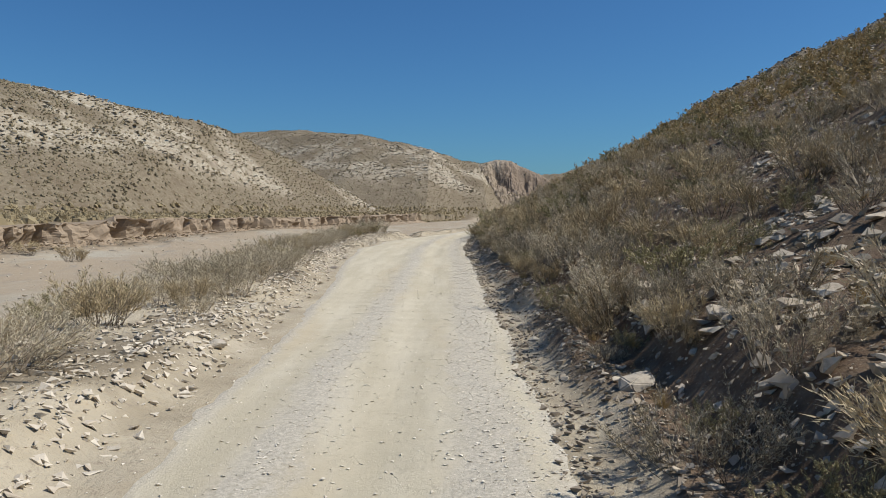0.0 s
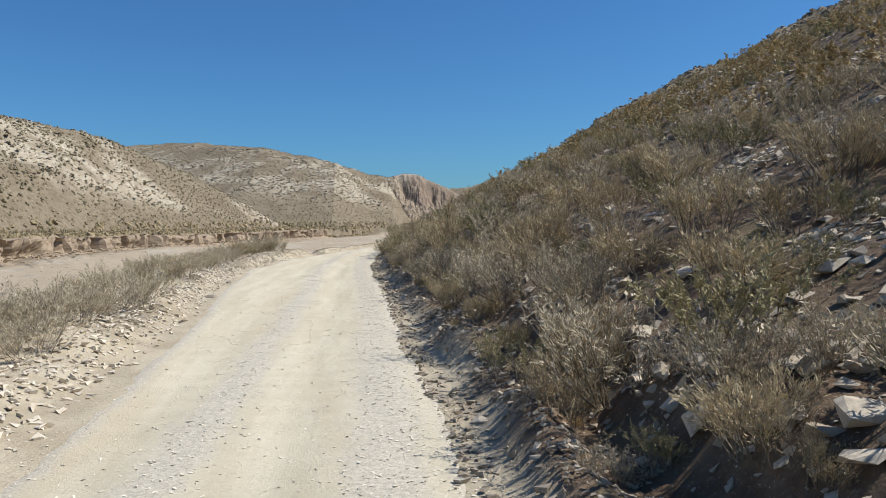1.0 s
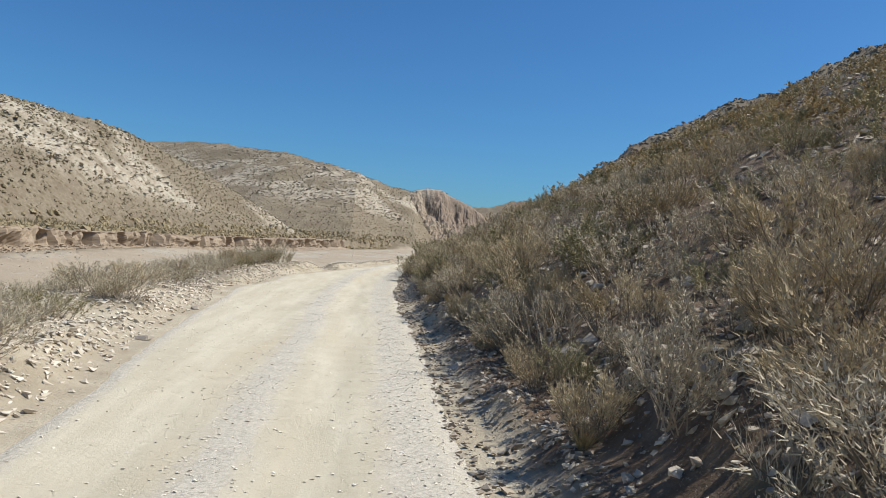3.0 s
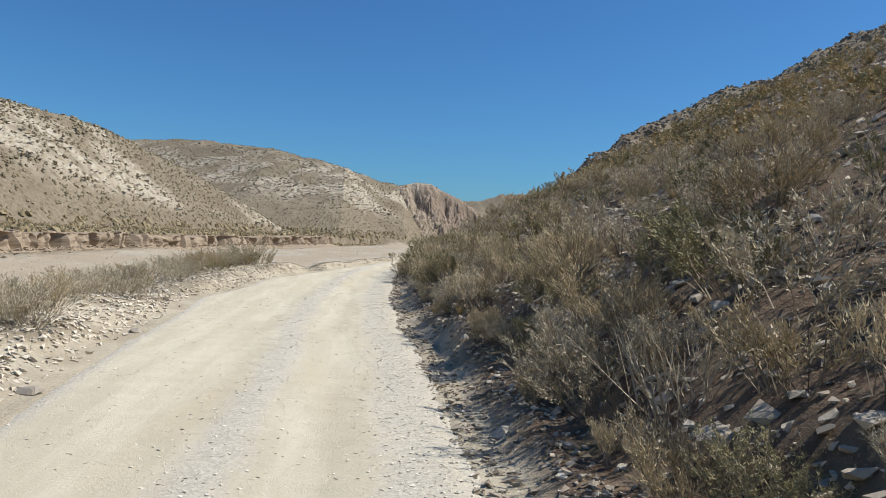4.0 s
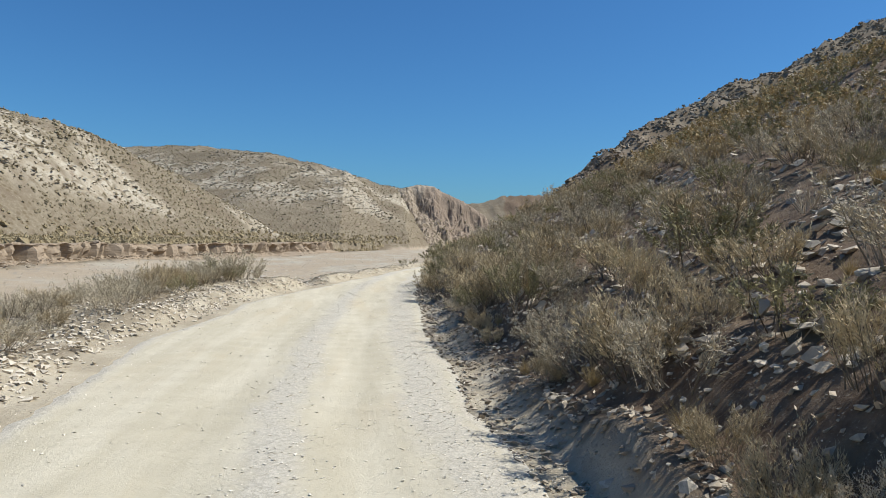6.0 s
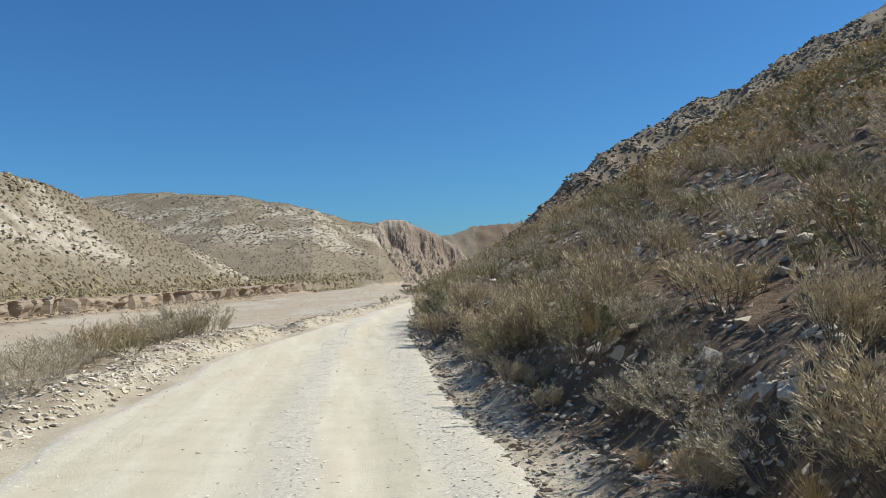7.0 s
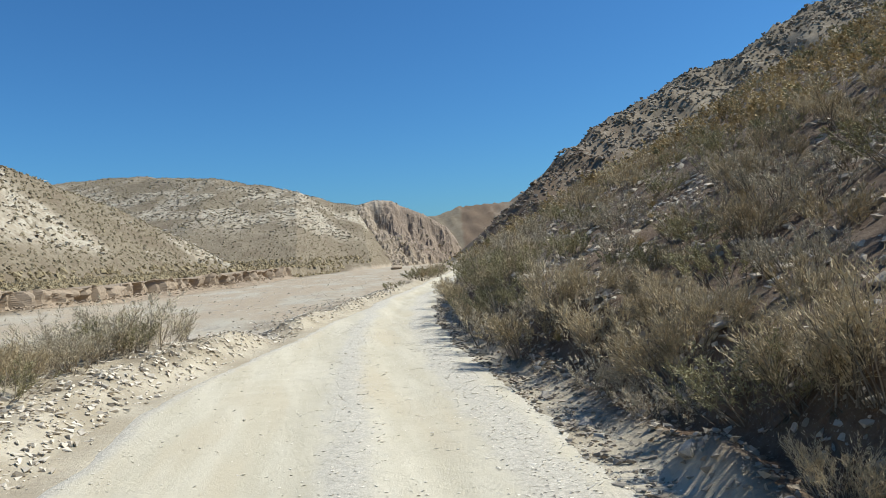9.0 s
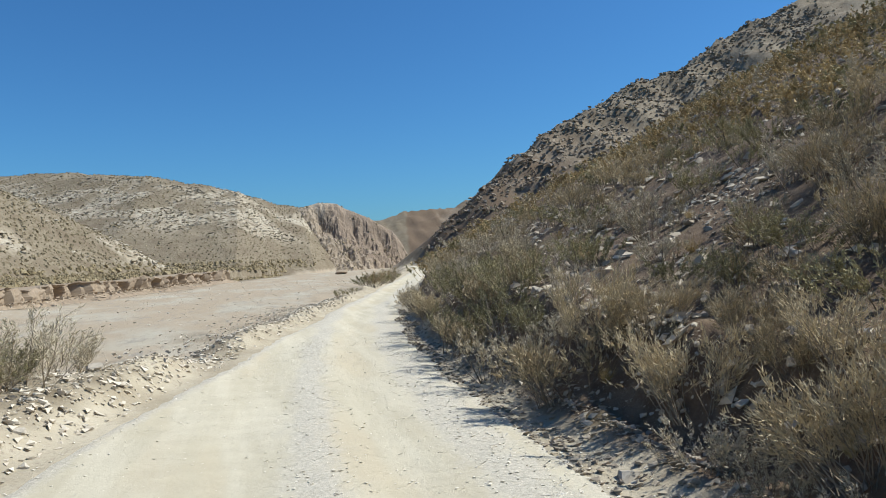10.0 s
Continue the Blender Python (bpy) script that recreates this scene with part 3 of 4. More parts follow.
def build_bluff():
    gx, gy = np.meshgrid(np.arange(-14, 54, 0.4), np.concatenate([np.arange(238, 289, 0.36), np.arange(289, 312, 1.2)]))
    z, ahead = bluff_z(gx, gy)
    cap = (1 - smooth(2.0, 6.0, ahead + 2.0 * fbm(gx, gy, 4.0, 3, 86))) * (1 - smooth(26, 30, gx))
    cap = cap * smooth(-0.3, 0.3, fbm(gx, gy, 5.0, 4, 88) + 0.2)
    earth = 1 - smooth(12, 22, gx - 0.35 * ahead + 5 * fbm(gx, gy, 9.0, 4, 89))
    earth = np.maximum(earth, smooth(17, 24, ahead + 3 * fbm(gx, gy, 5.0, 3, 90)))
    zone = np.stack([cap * 0, cap * 0.45, earth], -1).reshape(-1, 3)
    me = mesh_of("rock_bluff", np.stack([gx, gy, z], -1).reshape(-1, 3), grid_faces(*gx.shape), CLIFF, False, zone)
    tagged(new("rock_bluff", me), "reddish fractured rock bluff with a pale cap", "rock", kind="structure")


build_ground()
build_road()
build_bluff()


# ---- plants along the way ----
def shrub_kind(name, label, seed, stems, twigs, sprigs, spread, leaf, twig, foliage, low=0.3, stray=0.3, plume=0.3, wood=TWIG):
    """Three full shapes for the nearest shrubs and four lighter ones."""
    made = []
    for k in range(7):
        cut, wide = (1.0, 1.0) if k < 3 else (0.48, 1.6)
        (sv, sf), (lv, lf) = shrub_shape(seed + k, int(stems * (1 if k < 3 else 0.7)), int(twigs * cut), int(sprigs * cut), spread, (leaf[0] * wide ** 0.4, leaf[1] * wide), twig * wide ** 0.5, low, stray, plume)
        made.append((mesh_of(name + "_branchwork", sv, sf, wood), mesh_of(name + "_foliage", lv, lf, foliage)))
    return name, label, made


BROOM = shrub_kind("broom_shrub", "tan upright dry broom shrub on stony ground", 10, 52, 560, 5200, 0.95, (0.062, 0.0046), 0.0045, LEAF_TAN, 0.3, 0.26, 0.3)
OLIVE = shrub_kind("olive_shrub", "rounded olive green shrub on stony ground", 20, 44, 500, 5200, 1.2, (0.042, 0.006), 0.005, LEAF_GREEN, 0.28, 0.5, 0.2)
TWIGGY = shrub_kind("grey_shrub", "grey twiggy desert shrub on stony ground", 30, 54, 560, 4600, 1.2, (0.05, 0.0047), 0.0045, LEAF_GREY, 0.26, 0.4, 0.24)
PALE = shrub_kind("dry_shrub", "pale dry grey shrub in the rubble beside the track", 70, 48, 480, 4000, 1.15, (0.055, 0.0044), 0.0045, LEAF_PALE, 0.25, 0.38, 0.25, PALE_TWIG)
BARE = shrub_kind("bare_shrub", "almost leafless pale grey shrub with bent branches", 50, 46, 330, 420, 1.1, (0.06, 0.0032), 0.007, LEAF_GREY, 0.2, 0.35, 0.34, PALE_TWIG)
TUFTS = [mesh_of("tussock", *tussock_shape(40 + k, 240), STRAW) for k in range(2)]


def plant_shrub(kind, x, y, size, wide, rng, fine=False):
    name, label, made = kind
    root = new(name)
    root.matrix_world = Matrix.LocRotScale((x, y, float(height(x, y)) - 0.02), Euler((rng.uniform(-0.1, 0.1), rng.uniform(-0.32, 0.0) if x > 0 else 0.0, rng.uniform(0, 6.28))), (size * wide, size * wide, size))
    full = fine or (0.8 < x - float(road_right(y)) < 2.0 and y < 56) or (x < 0 and y < 58)
    stems, foliage = made[rng.integers(0, 3) if full else rng.integers(3, 7)]
    part("branchwork", stems, root)
    part("foliage", foliage, root)
    return tagged(root, label, "shrub", name + "s by the track")


def plant_tussock(x, y, size, rng):
    ob = new("tussock", TUFTS[rng.integers(0, 2)])
    ob.matrix_world = Matrix.LocRotScale((x, y, float(height(x, y))), Euler((0, 0, rng.uniform(0, 6.28))), (size, size, size))
    return tagged(ob, "pale straw yellow grass tussock on stony ground", "grass tussock", "tussocks by the track")


def spread_points(rng, tries, x0, x1, y0, y1, gap, keep):
    """Chance places in a stretch of the plan that stand gap(x, y) apart."""
    cell, got = {}, []
    for _ in range(tries):
        x, y = rng.uniform(x0, x1), rng.uniform(y0, y1)
        if not keep(x, y):
            continue
        g = gap(x, y)
        near = (q for i in (-1, 0, 1) for j in (-1, 0, 1) for q in cell.get((int(x // 2) + i, int(y // 2) + j), ()))
        if all((x - a) ** 2 + (y - b) ** 2 > g * g for a, b in near):
            cell.setdefault((int(x // 2), int(y // 2)), []).append((x, y))
            got.append((x, y))
    return got


RNG = np.random.default_rng(7)


def slope_d(x, y):
    return x - float(road_right(y))


# shrubs that stand out on the slope, with the bare stony patches between them
BROOMS = ((4.14, 13.93, 0.83, 1.6), (2.32, 15.77, 0.66, 1.2), (6.84, 13.43, 1.15, 1.17), (2.81, 8.11, 0.38, 1.1), (3.7, 18.2, 1.15, 1.1), (2.25, 19.09, 0.76, 1), (2.58, 32.17, 1.15, 1.17), (7.83, 22.81, 1.15, 0.9), (7.7, 25.13, 0.66, 1.4), (2.9, 41.08, 1.15, 1.17), (2.22, 28.68, 0.74, 0.9), (3.47, 28.24, 1.12, 1.2), (2.62, 25.49, 0.56, 0.9), (2.77, 24.8, 0.43, 1), (3.02, 46.99, 1.15, 1.17), (3.07, 49.11, 1.15, 1), (3.44, 45.92, 0.69, 1.1), (7.28, 49.26, 1.03, 1.2), (2.9, 39.2, 1.05, 1.2), (5.6, 46.9, 1.15, 1.17), (2.95, 44.6, 1.15, 1.17), (3.5, 55, 1.15, 1.17))
OLIVES = ((4.47, 10.93, 0.57, 1.6), (5.78, 11.62, 0.59, 1.2), (2.52, 9.47, 0.38, 1.2), (3.95, 16.07, 0.49, 1.4), (2.67, 27.64, 0.42, 1.4), (4.06, 26.33, 0.74, 0.9), (4.8, 27.87, 0.58, 1), (4.89, 27.18, 0.71, 1.1), (7.05, 34.55, 0.5, 1.3), (6.14, 31.49, 0.5, 1.1), (2.87, 52.66, 1.15, 1.17), (3.79, 40.24, 0.6, 1.3), (2.72, 37.86, 1.15, 1.1), (4.49, 48.11, 0.74, 1), (2.94, 55.81, 1.15, 1), (2.99, 51.17, 0.88, 1.1), (5.41, 47.98, 0.85, 1.3), (2.37, 6.3, 0.4, 1.2), (9.2, 27.3, 0.83, 1.5), (4.9, 26.3, 0.63, 1.6), (2.6, 27.2, 0.36, 1.5), (2.75, 42.5, 1, 1.3), (4.35, 36.9, 0.5, 1.4), (3.5, 57, 1.15, 1.17))
GREYS = ((2.81, 10.98, 1.05, 1.28), (3.06, 9.25, 0.69, 1.2), (3.59, 9.05, 0.61, 1.2), (2.61, 24.31, 1.15, 1.17), (2.86, 26.43, 0.7, 1.1), (2.7, 31.27, 0.87, 1.5), (2.4, 33.2, 0.8, 1.2), (3.2, 36.2, 0.56, 1.2))
BARES = ((2.68, 16.59, 0.48, 1.2), (2.9, 22.9, 0.9, 1.3))
MARKED = [(kind, *row) for kind, rows in ((BROOM, BROOMS), (OLIVE, OLIVES), (TWIGGY, GREYS), (BARE, BARES)) for row in rows]
PATCHES = ((6.9, 20.3, 1.2), (7.4, 16.3, 1.3), (3.4, 27.0, 0.7), (9.0, 46.8, 1.2), (6.5, 33.0, 1.1), (7.5, 52.0, 1.3), (5.2, 11.5, 0.9), (6.0, 39.5, 0.9))


def runnel(x, y):
    """Low where bare stony runnels come down between the shrubs."""
    return fbm(np.asarray(x) * 0.55, np.asarray(y) + 0.25 * np.asarray(x), 2.6, 2, 93)


def free_ground(x, y):
    return all((x - a) ** 2 + (y - b) ** 2 > r * r for a, b, r in PATCHES) and all((x - a) ** 2 + (y - b) ** 2 > (0.28 + 0.3 * size) ** 2 for _, a, b, size, _w in MARKED)


for kind, x, y, size, wide in MARKED:
    plant_shrub(kind, x, y, size, wide, RNG, True)
for x, y, size in ((2.26, 8.05, 0.27), (2.23, 7.25, 0.26), (2.35, 11.1, 0.18), (4.05, 18.0, 0.24), (2.5, 39.4, 0.3), (3.95, 48.6, 0.33)):
    plant_tussock(x, y, size, RNG)
near_slope = spread_points(RNG, 34000, 1.2, 13, 0.5, 70, lambda x, y: (0.88 if slope_d(x, y) > 1.9 else 0.68) + 0.42 * (0.5 + 0.5 * float(value_noise(x / 3, y / 3, 91))), lambda x, y: (0.75 if float(value_noise(y / 1.7, 0.0, 96)) > -0.1 else 1.4) - (0.35 if y > 47 else 0.0) < slope_d(x, y) < 9.0 and runnel(x, y) > (-0.75 if slope_d(x, y) < 3.2 else -0.45) and free_ground(x, y))
counts = {"broom_shrub": 0, "olive_shrub": 0, "grey_shrub": 0, "bare_shrub": 0}
for x, y in near_slope:
    q = RNG.uniform() + 0.25 * float(value_noise(x / 5, y / 5, 95))
    kind = BROOM if q < 0.44 else BARE if q < 0.49 else TWIGGY if q < 0.82 else OLIVE
    if counts[kind[0]] < 300:
        counts[kind[0]] += 1
        plant_shrub(kind, x, y, (0.58 + 0.57 * RNG.uniform() ** 1.3) * (0.75 if slope_d(x, y) < 1.3 and y < 47 else 1.0), RNG.uniform(1.0, 1.4), RNG)
for x, y in spread_points(RNG, 900, 1.5, 12, 3.0, 60, lambda x, y: 1.5, lambda x, y: 0.6 < slope_d(x, y) < 6)[:70]:
    plant_tussock(x, y, RNG.uniform(0.2, 0.42), RNG)
# verge by the dry river
for x, y in spread_points(RNG, 7000, -12, -3, 3, 62, lambda x, y: 1.2, lambda x, y: 1.5 < float(road_left(y)) - x < 5.2 + 1.6 * float(value_noise(y / 6, y * 0, 98)) and float(fbm(x, y, 5.0, 2, 97)) > -0.45 and y < 56.5):
    kind = PALE if RNG.uniform() < 0.68 else BROOM if RNG.uniform() < 0.55 else TWIGGY if RNG.uniform() < 0.7 else OLIVE
    plant_shrub(kind, x, y, 0.5 + 0.55 * RNG.uniform(), RNG.uniform(1.1, 1.5), RNG)

for kind, x, y, size, wide in ((OLIVE, -7.0, 12.8, 0.8, 1.2), (PALE, -8.3, 16.2, 0.5, 1.0), (TWIGGY, -10.5, 22.5, 0.8, 1.3), (BROOM, -21.5, 41.5, 1.1, 1.3), (BROOM, -25.0, 43.0, 1.0, 1.4), (TWIGGY, -9.4, 28.0, 0.9, 1.3)):
    plant_shrub(kind, x, y, size, wide, RNG)
for kind, x, y, size, wide in ((PALE, -4.6, 15.6, 1.0, 1.2), (PALE, -5.2, 16.8, 1.1, 1.2), (TWIGGY, -4.9, 18.2, 0.9, 1.3), (PALE, -5.6, 14.6, 0.9, 1.3), (PALE, -4.9, 20.6, 0.85, 1.2),
                               (OLIVE, -5.9, 26.9, 0.8, 1.2), (TWIGGY, -5.5, 29.6, 0.9, 1.2), (PALE, -5.9, 50.6, 1.3, 1.1), (BROOM, -6.6, 49.2, 0.9, 1.3), (PALE, -5.2, 51.9, 1.4, 1.3), (OLIVE, -5.35, 51.6, 1.0, 1.4), (BROOM, -6.5, 46.6, 1.1, 0.9), (OLIVE, -5.3, 52.6, 0.6, 1.1), (PALE, -5.0, 54.3, 1.05, 1.4),
                               (OLIVE, 2.9, 79.0, 0.6, 1.0), (OLIVE, 3.9, 82.0, 0.5, 1.2), (OLIVE, 6.0, 90.5, 1.1, 1.2), (BROOM, 6.9, 93.0, 1.2, 1.3), (OLIVE, 7.7, 96.0, 1.3, 1.3),
                               (BROOM, 8.6, 99.0, 1.3, 1.3), (TWIGGY, 9.6, 102.0, 1.2, 1.4), (BROOM, 10.6, 106.0, 1.3, 1.4), (OLIVE, 11.4, 110.0, 1.2, 1.3)):
    plant_shrub(kind, x, y, size, wide, RNG)

# scrub higher on the slope and further along
mid_kinds = []
for k in range(6):
    (sv, sf), (lv, lf) = shrub_shape(60 + k, 8, 34, 230, 1.2, (0.092, 0.027), 0.006, 0.3, 0.55, 0.26)
    mid_kinds.append((np.concatenate([sv, lv]), np.concatenate([sf, lf + len(sv)])))
gx, gy = np.meshgrid(np.arange(4, 56, 0.98), np.arange(-8, 120, 0.98))
pts = np.stack([gx.ravel(), gy.ravel()], 1) + RNG.uniform(-0.5, 0.5, (gx.size, 2))
off = pts[:, 0] - road_right(pts[:, 1])
near = (pts[:, 1] > 0.5) & (pts[:, 1] < 70)
pts = pts[(off > np.where(near, 9.0, 1.2)) & (off < 28) & (runnel(pts[:, 0], pts[:, 1]) > RNG.uniform(-0.9, -0.1, len(pts)))]
zs, which = height(pts[:, 0], pts[:, 1]), RNG.choice([0, 0, 0, 0, 1, 2], len(pts))
for row, (name, leaf) in enumerate((("tan_scrub", GOLDEN_LEAF), ("olive_scrub", LEAF_GREEN), ("grey_scrub", LEAF_GREY))):
    mine = which == row
    n = int(mine.sum())
    size = 0.6 + 0.6 * RNG.uniform(0, 1, n) ** 1.4
    rows = np.stack([RNG.integers(0, 6, n), pts[mine, 0], pts[mine, 1], zs[mine] - 0.03, RNG.uniform(0, 6.28, n), np.zeros(n), size * 1.3, size * 1.3, size * 0.95], 1)
    tagged(new(name, scatter_mesh(name, mid_kinds, rows, leaf, RNG.uniform(0, 1, n))), "dry scrub over the upper stony hillside", "scrub", kind="stuff")

# scrub on the far hills
far_kinds = [clump_shape(80 + k) for k in range(6)]


def far_scrub(name, label, box, gap, size, keep, surface=height, leaf=FAR_LEAF):
    gx, gy = np.meshgrid(np.arange(box[0], box[1], gap), np.arange(box[2], box[3], gap))
    pts = np.stack([gx.ravel(), gy.ravel()], 1) + RNG.uniform(-0.48, 0.48, (gx.size, 2)) * gap
    pts = pts[keep(pts[:, 0], pts[:, 1]) & (RNG.uniform(-1.0, 0.7, len(pts)) < fbm(pts[:, 0], pts[:, 1], 9.0, 3, 99) + 0.5)]
    zs, n = surface(pts[:, 0], pts[:, 1]), len(pts)
    s = size[0] + (size[1] - size[0]) * RNG.uniform(0, 1, n) ** 1.6
    rows = np.stack([RNG.integers(0, 6, n), pts[:, 0], pts[:, 1], zs, RNG.uniform(0, 6.28, n), np.zeros(n), s, s, s * RNG.uniform(0.65, 0.95, n)], 1)
    tagged(new(name, scatter_mesh(name, far_kinds, rows, leaf, RNG.uniform(0, 1, n))), label, "scrub", kind="stuff")


behind_bank = lambda x, y: ((bank_x(y) - x > 0.6) | (height(x, y, False) > 0.8)) & (x < road_left(y) - 6) & (pale_rock(x, y) < RNG.uniform(0.35, 1.5, len(x)))
far_scrub("terrace_scrub", "brown scrub on the terrace above the river bank", (-70, 45, 20, 240), 0.9, (0.55, 1.5), lambda x, y: behind_bank(x, y) & (height(x, y, False) < 3), leaf=TERRACE_LEAF)
far_scrub("hill_scrub", "sparse scrub dotted over the tan hillside", (-100, -15, 55, 192), 0.7, (0.28, 0.85), lambda x, y: behind_bank(x, y) & (height(x, y, False) >= 3))
far_scrub("distant_scrub", "fine scrub on the distant hillside", (-105, 45, 192, 335), 1.15, (0.3, 0.85), lambda x, y: behind_bank(x, y) & (height(x, y, False) >= 2))
far_scrub("ridge_scrub", "dark scrub on the rocky ridge", (12, 210, -10, 275), 1.4, (0.4, 1.2), lambda x, y: (RNG.uniform(0, 1, len(x)) > 0.7 * smooth(110, 150, y + x)) & (x - road_right(y) > np.where(y < 120, 28, 3)) & (x < 30 + 0.8 * np.maximum(y, 0)))

far_scrub("bluff_scrub", "dark scrub in the clefts of the rock bluff", (-12, 50, 246, 288), 1.1, (0.35, 1.0), lambda x, y: (bluff_z(x, y)[0] > height(x, y) + 0.3) & (RNG.uniform(0, 1, len(x)) < 0.75 - 0.5 * (bluff_z(x, y)[0] > 9) * (x > 16)), lambda x, y: bluff_z(x, y)[0])


# ---- stones ----
ROCKS = [rock_shape(100 + k, 9 + k % 4, 0.5 + 0.08 * (k % 5)) for k in range(10)]
ROCK_MESHES = [mesh_of("stone", v, f, STONE) for v, f in ROCKS]
PEBBLES = [rock_shape(120 + k, 6, 0.6) for k in range(8)] + [rock_shape(140 + k, 8, 0.75) for k in range(8)]


def stone_at(x, y, size, rng, sink=0.25, wide=1.0):
    ob = new("stone", ROCK_MESHES[rng.integers(0, len(ROCKS))])
    ob.matrix_world = Matrix.LocRotScale((x, y, float(height(x, y)) + size * (0.3 - sink) * 0.6), Euler((rng.uniform(-0.3, 0.3), rng.uniform(-0.3, 0.3), rng.uniform(0, 6.28))), (size * wide, size, size * rng.uniform(0.6, 1.0)))
    return tagged(ob, "angular pale grey stone lying in rubble", "stone", "stones beside the track")


thick_stones = ("bank_rubble", "upper_scree", "ridge_rocks")


def rubble(name, label, count, x_of, size, y0, y1, power=2.2, material=None):
    rows = []
    ys = RNG.uniform(y0, y1, count)
    xs = x_of(ys, count)
    if name == "pale_outcrop":
        ok = pale_rock(xs, ys) > 0.35
        xs, ys = xs[ok], ys[ok]
    if name == "ridge_rocks":
        below = np.interp(xs, [p[0] for p in HILL_R], [p[1] for p in HILL_R]) - ys
        ok = (below > -4) & (below < 75) & (fbm(xs, ys, 9.0, 3, 64) > RNG.uniform(-1.1, 0.35, len(xs)))
        xs, ys = xs[ok], ys[ok]
    if name == "upper_scree":
        ok = (runnel(xs, ys) + RNG.normal(size=len(xs)) * 0.22 < -0.32) | (RNG.uniform(size=len(xs)) < 0.3)
        xs, ys = xs[ok], ys[ok]
    zs = height(xs, ys)
    tops = road_surface(xs, ys)[0]
    thick = {"road_gravel": (0.25, 0.5), "bank_rubble": (0.5, 1.0), "slope_rubble": (0.5, 0.95), "windrow_rubble": (0.45, 0.85), "upper_scree": (0.35, 0.8), "pale_outcrop": (0.22, 0.5), "ridge_rocks": (0.5, 1.0)}.get(name, (0.35, 0.7))
    lean = -np.arctan((height(xs + 0.15, ys) - height(xs - 0.15, ys)) / 0.3)
    lean = lean * (0.3 if name in ("pale_outcrop", "ridge_rocks") else 1.0)
    for x, y, z, top, tilt in zip(xs, ys, zs, tops, lean):
        s = size[0] + (size[1] - size[0]) * RNG.uniform() ** power
        rows.append((RNG.integers(0, 8) + (8 if name in thick_stones else 0), x, y, max(z, top) + s * (0.09 if name == "road_gravel" else 0.13) / math.cos(tilt), RNG.uniform(-3.1, 3.1) if name in ("pale_outcrop", "ridge_rocks") else RNG.uniform(-0.9, 0.9), 0.7 * tilt + RNG.uniform(-0.3, 0.3), s, s * RNG.uniform(0.6, 1), s * RNG.uniform(*thick)))
    tagged(new(name, scatter_mesh(name, PEBBLES, rows, material or RUBBLE)), label, "rubble", kind="stuff")


rubble("windrow_rubble", "pale broken stones piled along the road edge", 26000, lambda y, n: road_left(y) - RNG.gamma(2.0, 0.7, n), (0.022, 0.24), 2, 80, 3.2)
rubble("slope_rubble", "grey scree at the foot of the slope", 15000, lambda y, n: road_right(y) + np.where(RNG.uniform(size=n) < 0.75, -0.25 + 1.15 * RNG.uniform(0, 1, n), 2.0 + RNG.gamma(1.5, 0.6, n)), (0.03, 0.18), 2, 70, 2.4, TOE_ROCK)
rubble("bank_rubble", "crumbled grey stones over the road cutting", 7000, lambda y, n: road_right(y) + 0.5 + 1.3 * RNG.uniform(0, 1, n), (0.02, 0.16), 2, 62, 2.6, SLOPE_ROCK)
rubble("upper_scree", "pale stones among the shrubs of the slope", 44000, lambda y, n: road_right(y) + 1.5 + 20 * RNG.uniform(0, 1, n) ** 1.4, (0.04, 0.42), 2, 80, 3.0, SLOPE_ROCK)
rubble("road_gravel", "loose gravel on the track", 36000, lambda y, n: np.where(RNG.uniform(size=n) < 0.72, road_right(y) - RNG.choice([0.75, 0.75, 2.65, 0.2], n) + RNG.normal(size=n) * 0.3, road_left(y) + RNG.uniform(size=n) * (road_right(y) - road_left(y))), (0.013, 0.08), 3, 60, 3.2, GRAVEL)
rubble("bed_stones", "scattered stones in the dry river bed", 5000, lambda y, n: road_left(y) - 4 - RNG.uniform(0, 24, n), (0.04, 0.3), 10, 140, 4.0)
patch_rows = []
for a, b, r in PATCHES:
    for _ in range(int(330 * r * r) + 60):
        q, u = r * math.sqrt(RNG.uniform()), RNG.uniform(0, 6.28)
        x, y = a + q * math.cos(u), b + q * math.sin(u)
        size = 0.035 + 0.17 * RNG.uniform() ** 2.2
        tilt = -math.atan(float(height(x + 0.2, y) - height(x - 0.2, y)) / 0.4)
        patch_rows.append((RNG.integers(8, 16), x, y, float(height(x, y)) + 0.12 * size, RNG.uniform(-0.8, 0.8), tilt + RNG.uniform(-0.35, 0.35), size, size * RNG.uniform(0.6, 1), size * RNG.uniform(0.3, 0.7)))
tagged(new("flagstone_scree", scatter_mesh("flagstone_scree", PEBBLES, patch_rows, SLOPE_ROCK)), "bare patches of flat grey stones between shrubs", "scree", kind="stuff")
for x, y in spread_points(RNG, 3000, -9, -2, 4, 62, lambda x, y: 0.5, lambda x, y: 0.3 < float(road_left(y)) - x < 3.2)[:130]:
    stone_at(x, y, RNG.uniform(0.1, 0.26), RNG)
for x, y in spread_points(RNG, 3000, 1, 9, 4, 62, lambda x, y: 0.55, lambda x, y: 0.15 < slope_d(x, y) < 0.7 or 2.1 < slope_d(x, y) < 5)[:160]:
    stone_at(x, y, RNG.uniform(0.12, 0.34), RNG)
rubble("ridge_rocks", "weathered brown rock on the high ridge", 40000, lambda y, n: 40 + RNG.uniform(0, 1, n) * 160, (0.4, 2.4), 130, 284, 2.4, BROWN_ROCK)


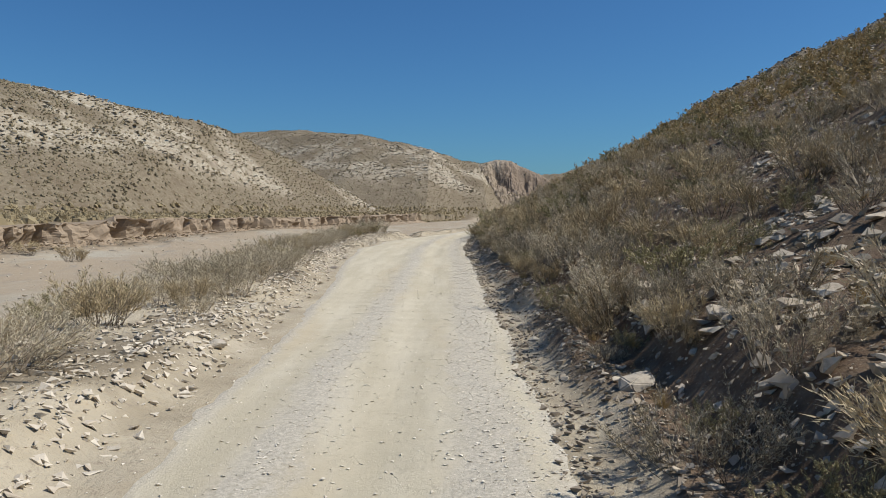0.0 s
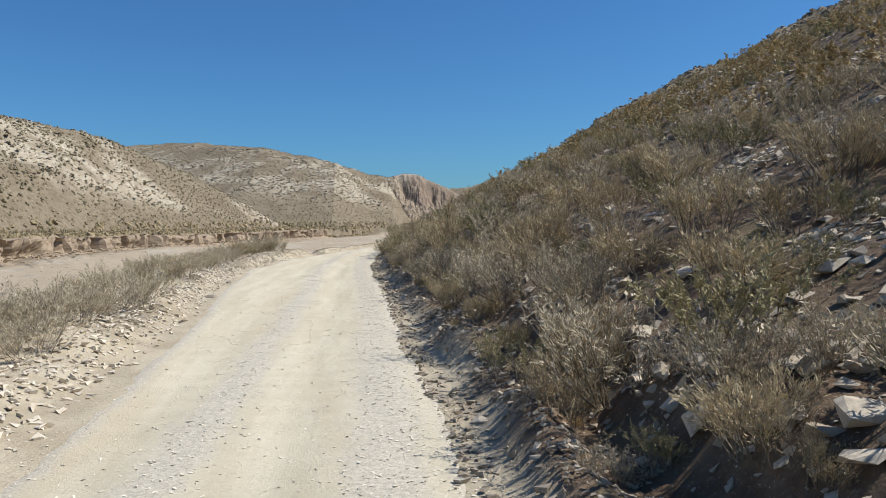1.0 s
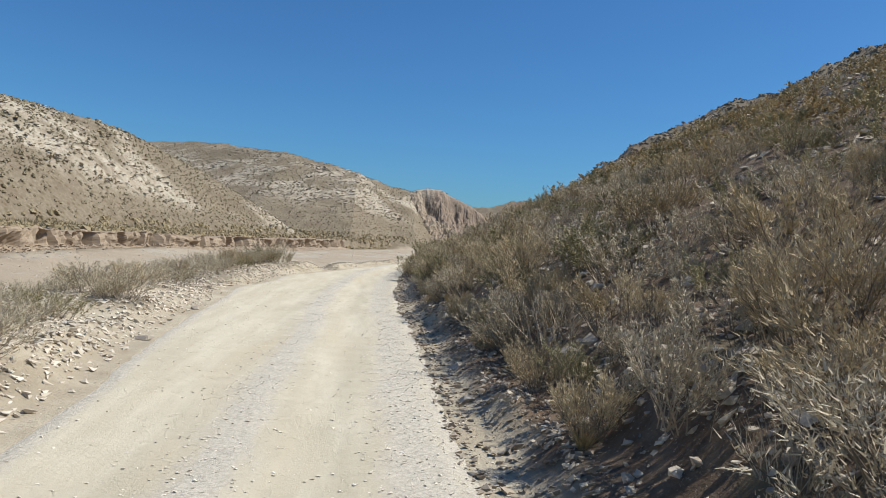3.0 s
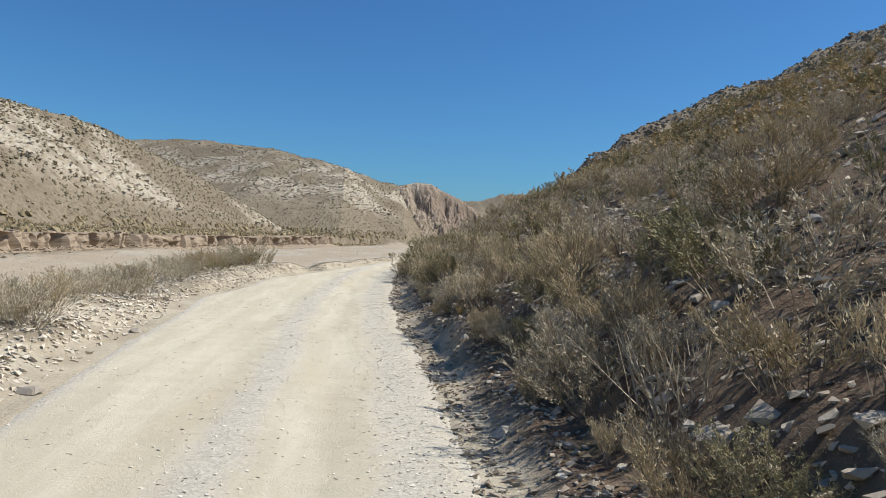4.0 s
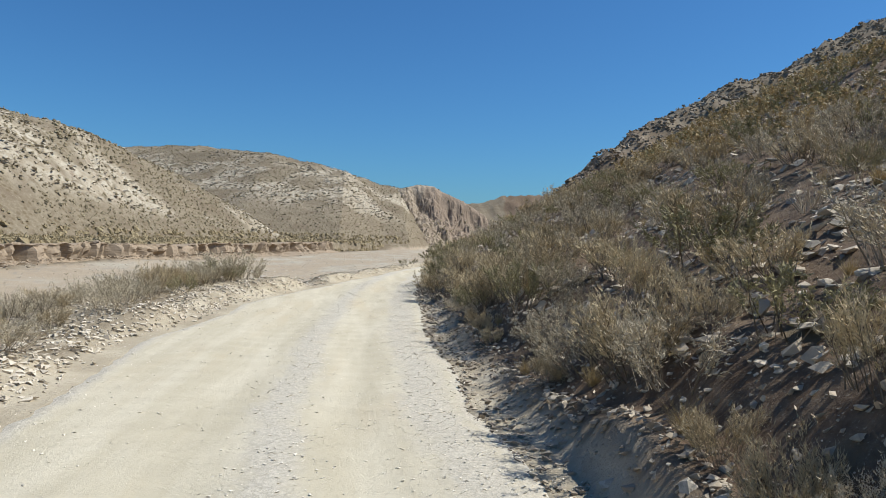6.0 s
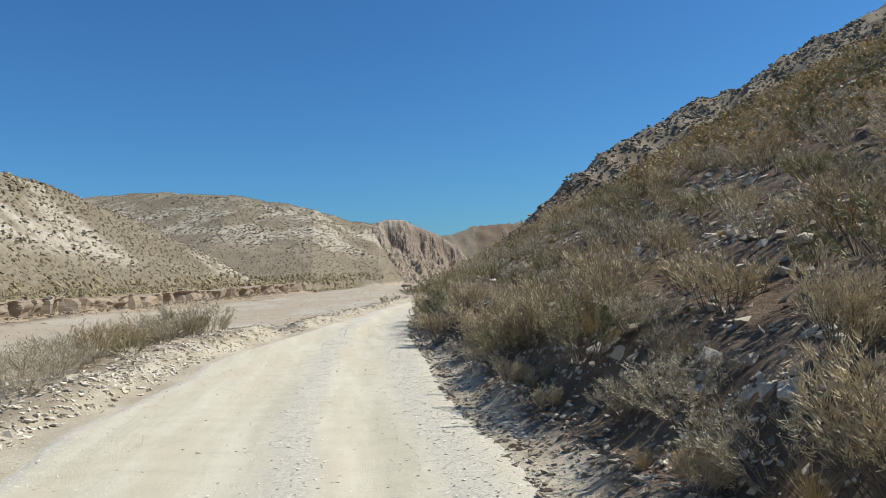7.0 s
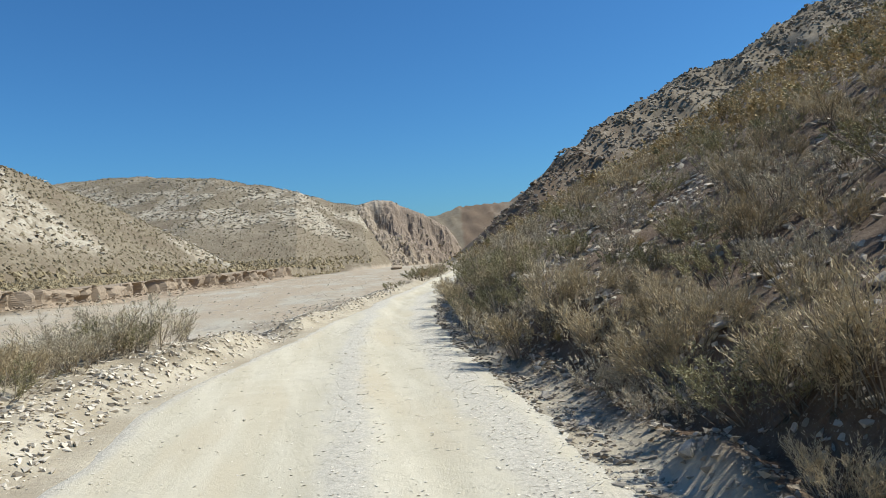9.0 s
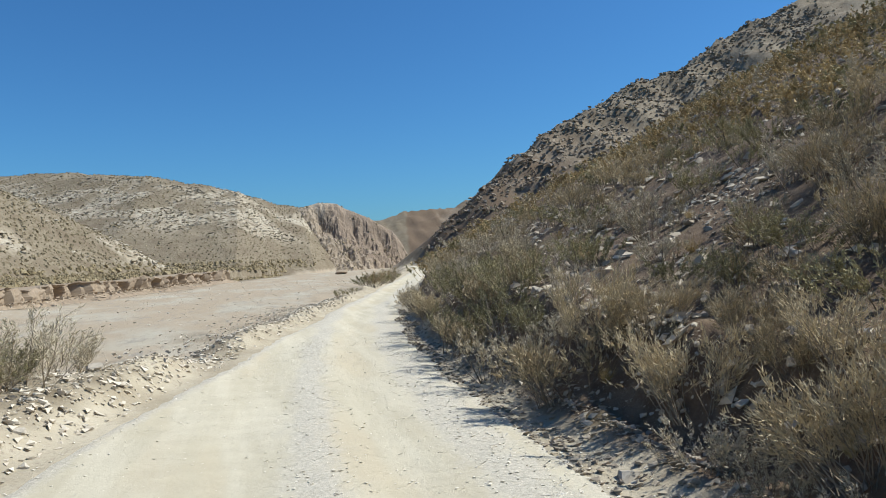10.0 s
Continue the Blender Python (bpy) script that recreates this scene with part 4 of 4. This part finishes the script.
rubble("pale_outcrop", "pale broken crags on the tan hillside", 48000, lambda y, n: RNG.uniform(-110, 10, n), (0.3, 2.0), 70, 320, 2.4, PALE_CRAG)


def build_bank():
    """The eroded earth bank beyond the dry river: fluted, with gullies."""
    ys = np.arange(24, 175, 0.22)
    hs = np.linspace(0, 1, 19)
    gh, gy = np.meshgrid(hs, ys)
    notch = lambda size, seed: smooth(0.12, 0.3, value_noise(gy / size, gh * 0.5, seed))
    niche = 1.2 * notch(1.6, 141) + 0.6 * notch(0.7, 149) + 0.45 * np.abs(fbm(gy, gh * 2.5, 1.0, 4, 144)) + 0.9 * value_noise(gy / 4.3, gh, 150)
    shelf = np.interp(gh, (0, 0.2, 0.3, 0.8, 1), (2.2, 0.8, 0.25, 0.0, 0))
    face = smooth(0.15, 0.35, gh) * (1 - 0.55 * smooth(0.68, 0.8, gh))
    gx = bank_x(gy) + 0.4 + shelf * (0.8 + 0.5 * value_noise(gy / 3, gh, 147)) - niche * face
    top = height(bank_x(ys) - 3.6, ys)
    climb = np.interp(gh, (0, 0.2, 0.3, 0.8, 1), (0, 0.18, 0.30, 1.0, 1.0))
    z = -0.95 + (top[:, None] + 1.0) * climb + 0.14 * fbm(gx, gy, 0.9, 3, 145) + (0.25 * value_noise(gy / 3.5, gy * 0, 148) + 0.22 * value_noise(gy / 0.8, gy * 0, 151)) * smooth(0.3, 0.7, gh) * (1 - smooth(0.85, 1.0, gh))
    gx[:, -1] = bank_x(ys) - 4.2
    z[:, -1] = top - 0.06
    me = mesh_of("river_bank", np.stack([gx, gy, z], -1).reshape(-1, 3), grid_faces(len(ys), len(hs)), RED_EARTH, False)
    tagged(new("river_bank", me), "eroded tan earth bank of the dry river", "bank", kind="structure")


build_bank()
rubble("bank_debris", "fallen earth clods below the river bank", 2600, lambda y, n: bank_x(y) + 0.6 + RNG.gamma(1.6, 1.0, n), (0.1, 0.75), 26, 170, 3.0, RED_EARTH)


def boulder(x, y, seed, size, label, turn=0.0, rock=None):
    """A larger stone with chipped, bevelled edges."""
    bm = bmesh.new()
    v, f = rock_shape(seed, 14, 0.75)
    pts = [bm.verts.new(p) for p in v]
    for tri in f:
        bm.faces.new([pts[i] for i in tri])
    bmesh.ops.dissolve_limit(bm, angle_limit=0.2, verts=bm.verts, edges=bm.edges)
    bmesh.ops.bevel(bm, geom=list(bm.edges), offset=0.03, segments=2, affect="EDGES")
    bmesh.ops.triangulate(bm, faces=bm.faces)
    me = bpy.data.meshes.new("boulder")
    bm.to_mesh(me)
    bm.free()
    me.materials.append(rock or STONE)
    ob = new("boulder", me)
    ob.matrix_world = Matrix.LocRotScale((x, y, float(height(x, y)) + size[2] * 0.18), Euler((0.1, -0.12, turn)), size)
    tagged(ob, label, "boulder")


boulder(2.15, 7.9, 201, (0.62, 0.42, 0.4), "grey weathered boulder at the foot of the scree slope", 0.7)
boulder(-3.3, 10.6, 202, (0.42, 0.3, 0.26), "pale flat boulder with a dark underside in the windrow", 0.2)
boulder(-4.05, 26.4, 203, (0.6, 0.34, 0.18), "flat slab of grey stone on the windrow", -0.5)
boulder(-4.4, 31.9, 204, (0.34, 0.3, 0.2), "pale stone at the edge of the track", 0.9)
boulder(-4.2, 53.3, 205, (0.4, 0.34, 0.3), "white stone below a shrub on the windrow", 1.4)
boulder(17.5, 205.0, 207, (4.0, 3.0, 2.2), "reddish earth block standing in the far river bed", 0.4, RED_EARTH)
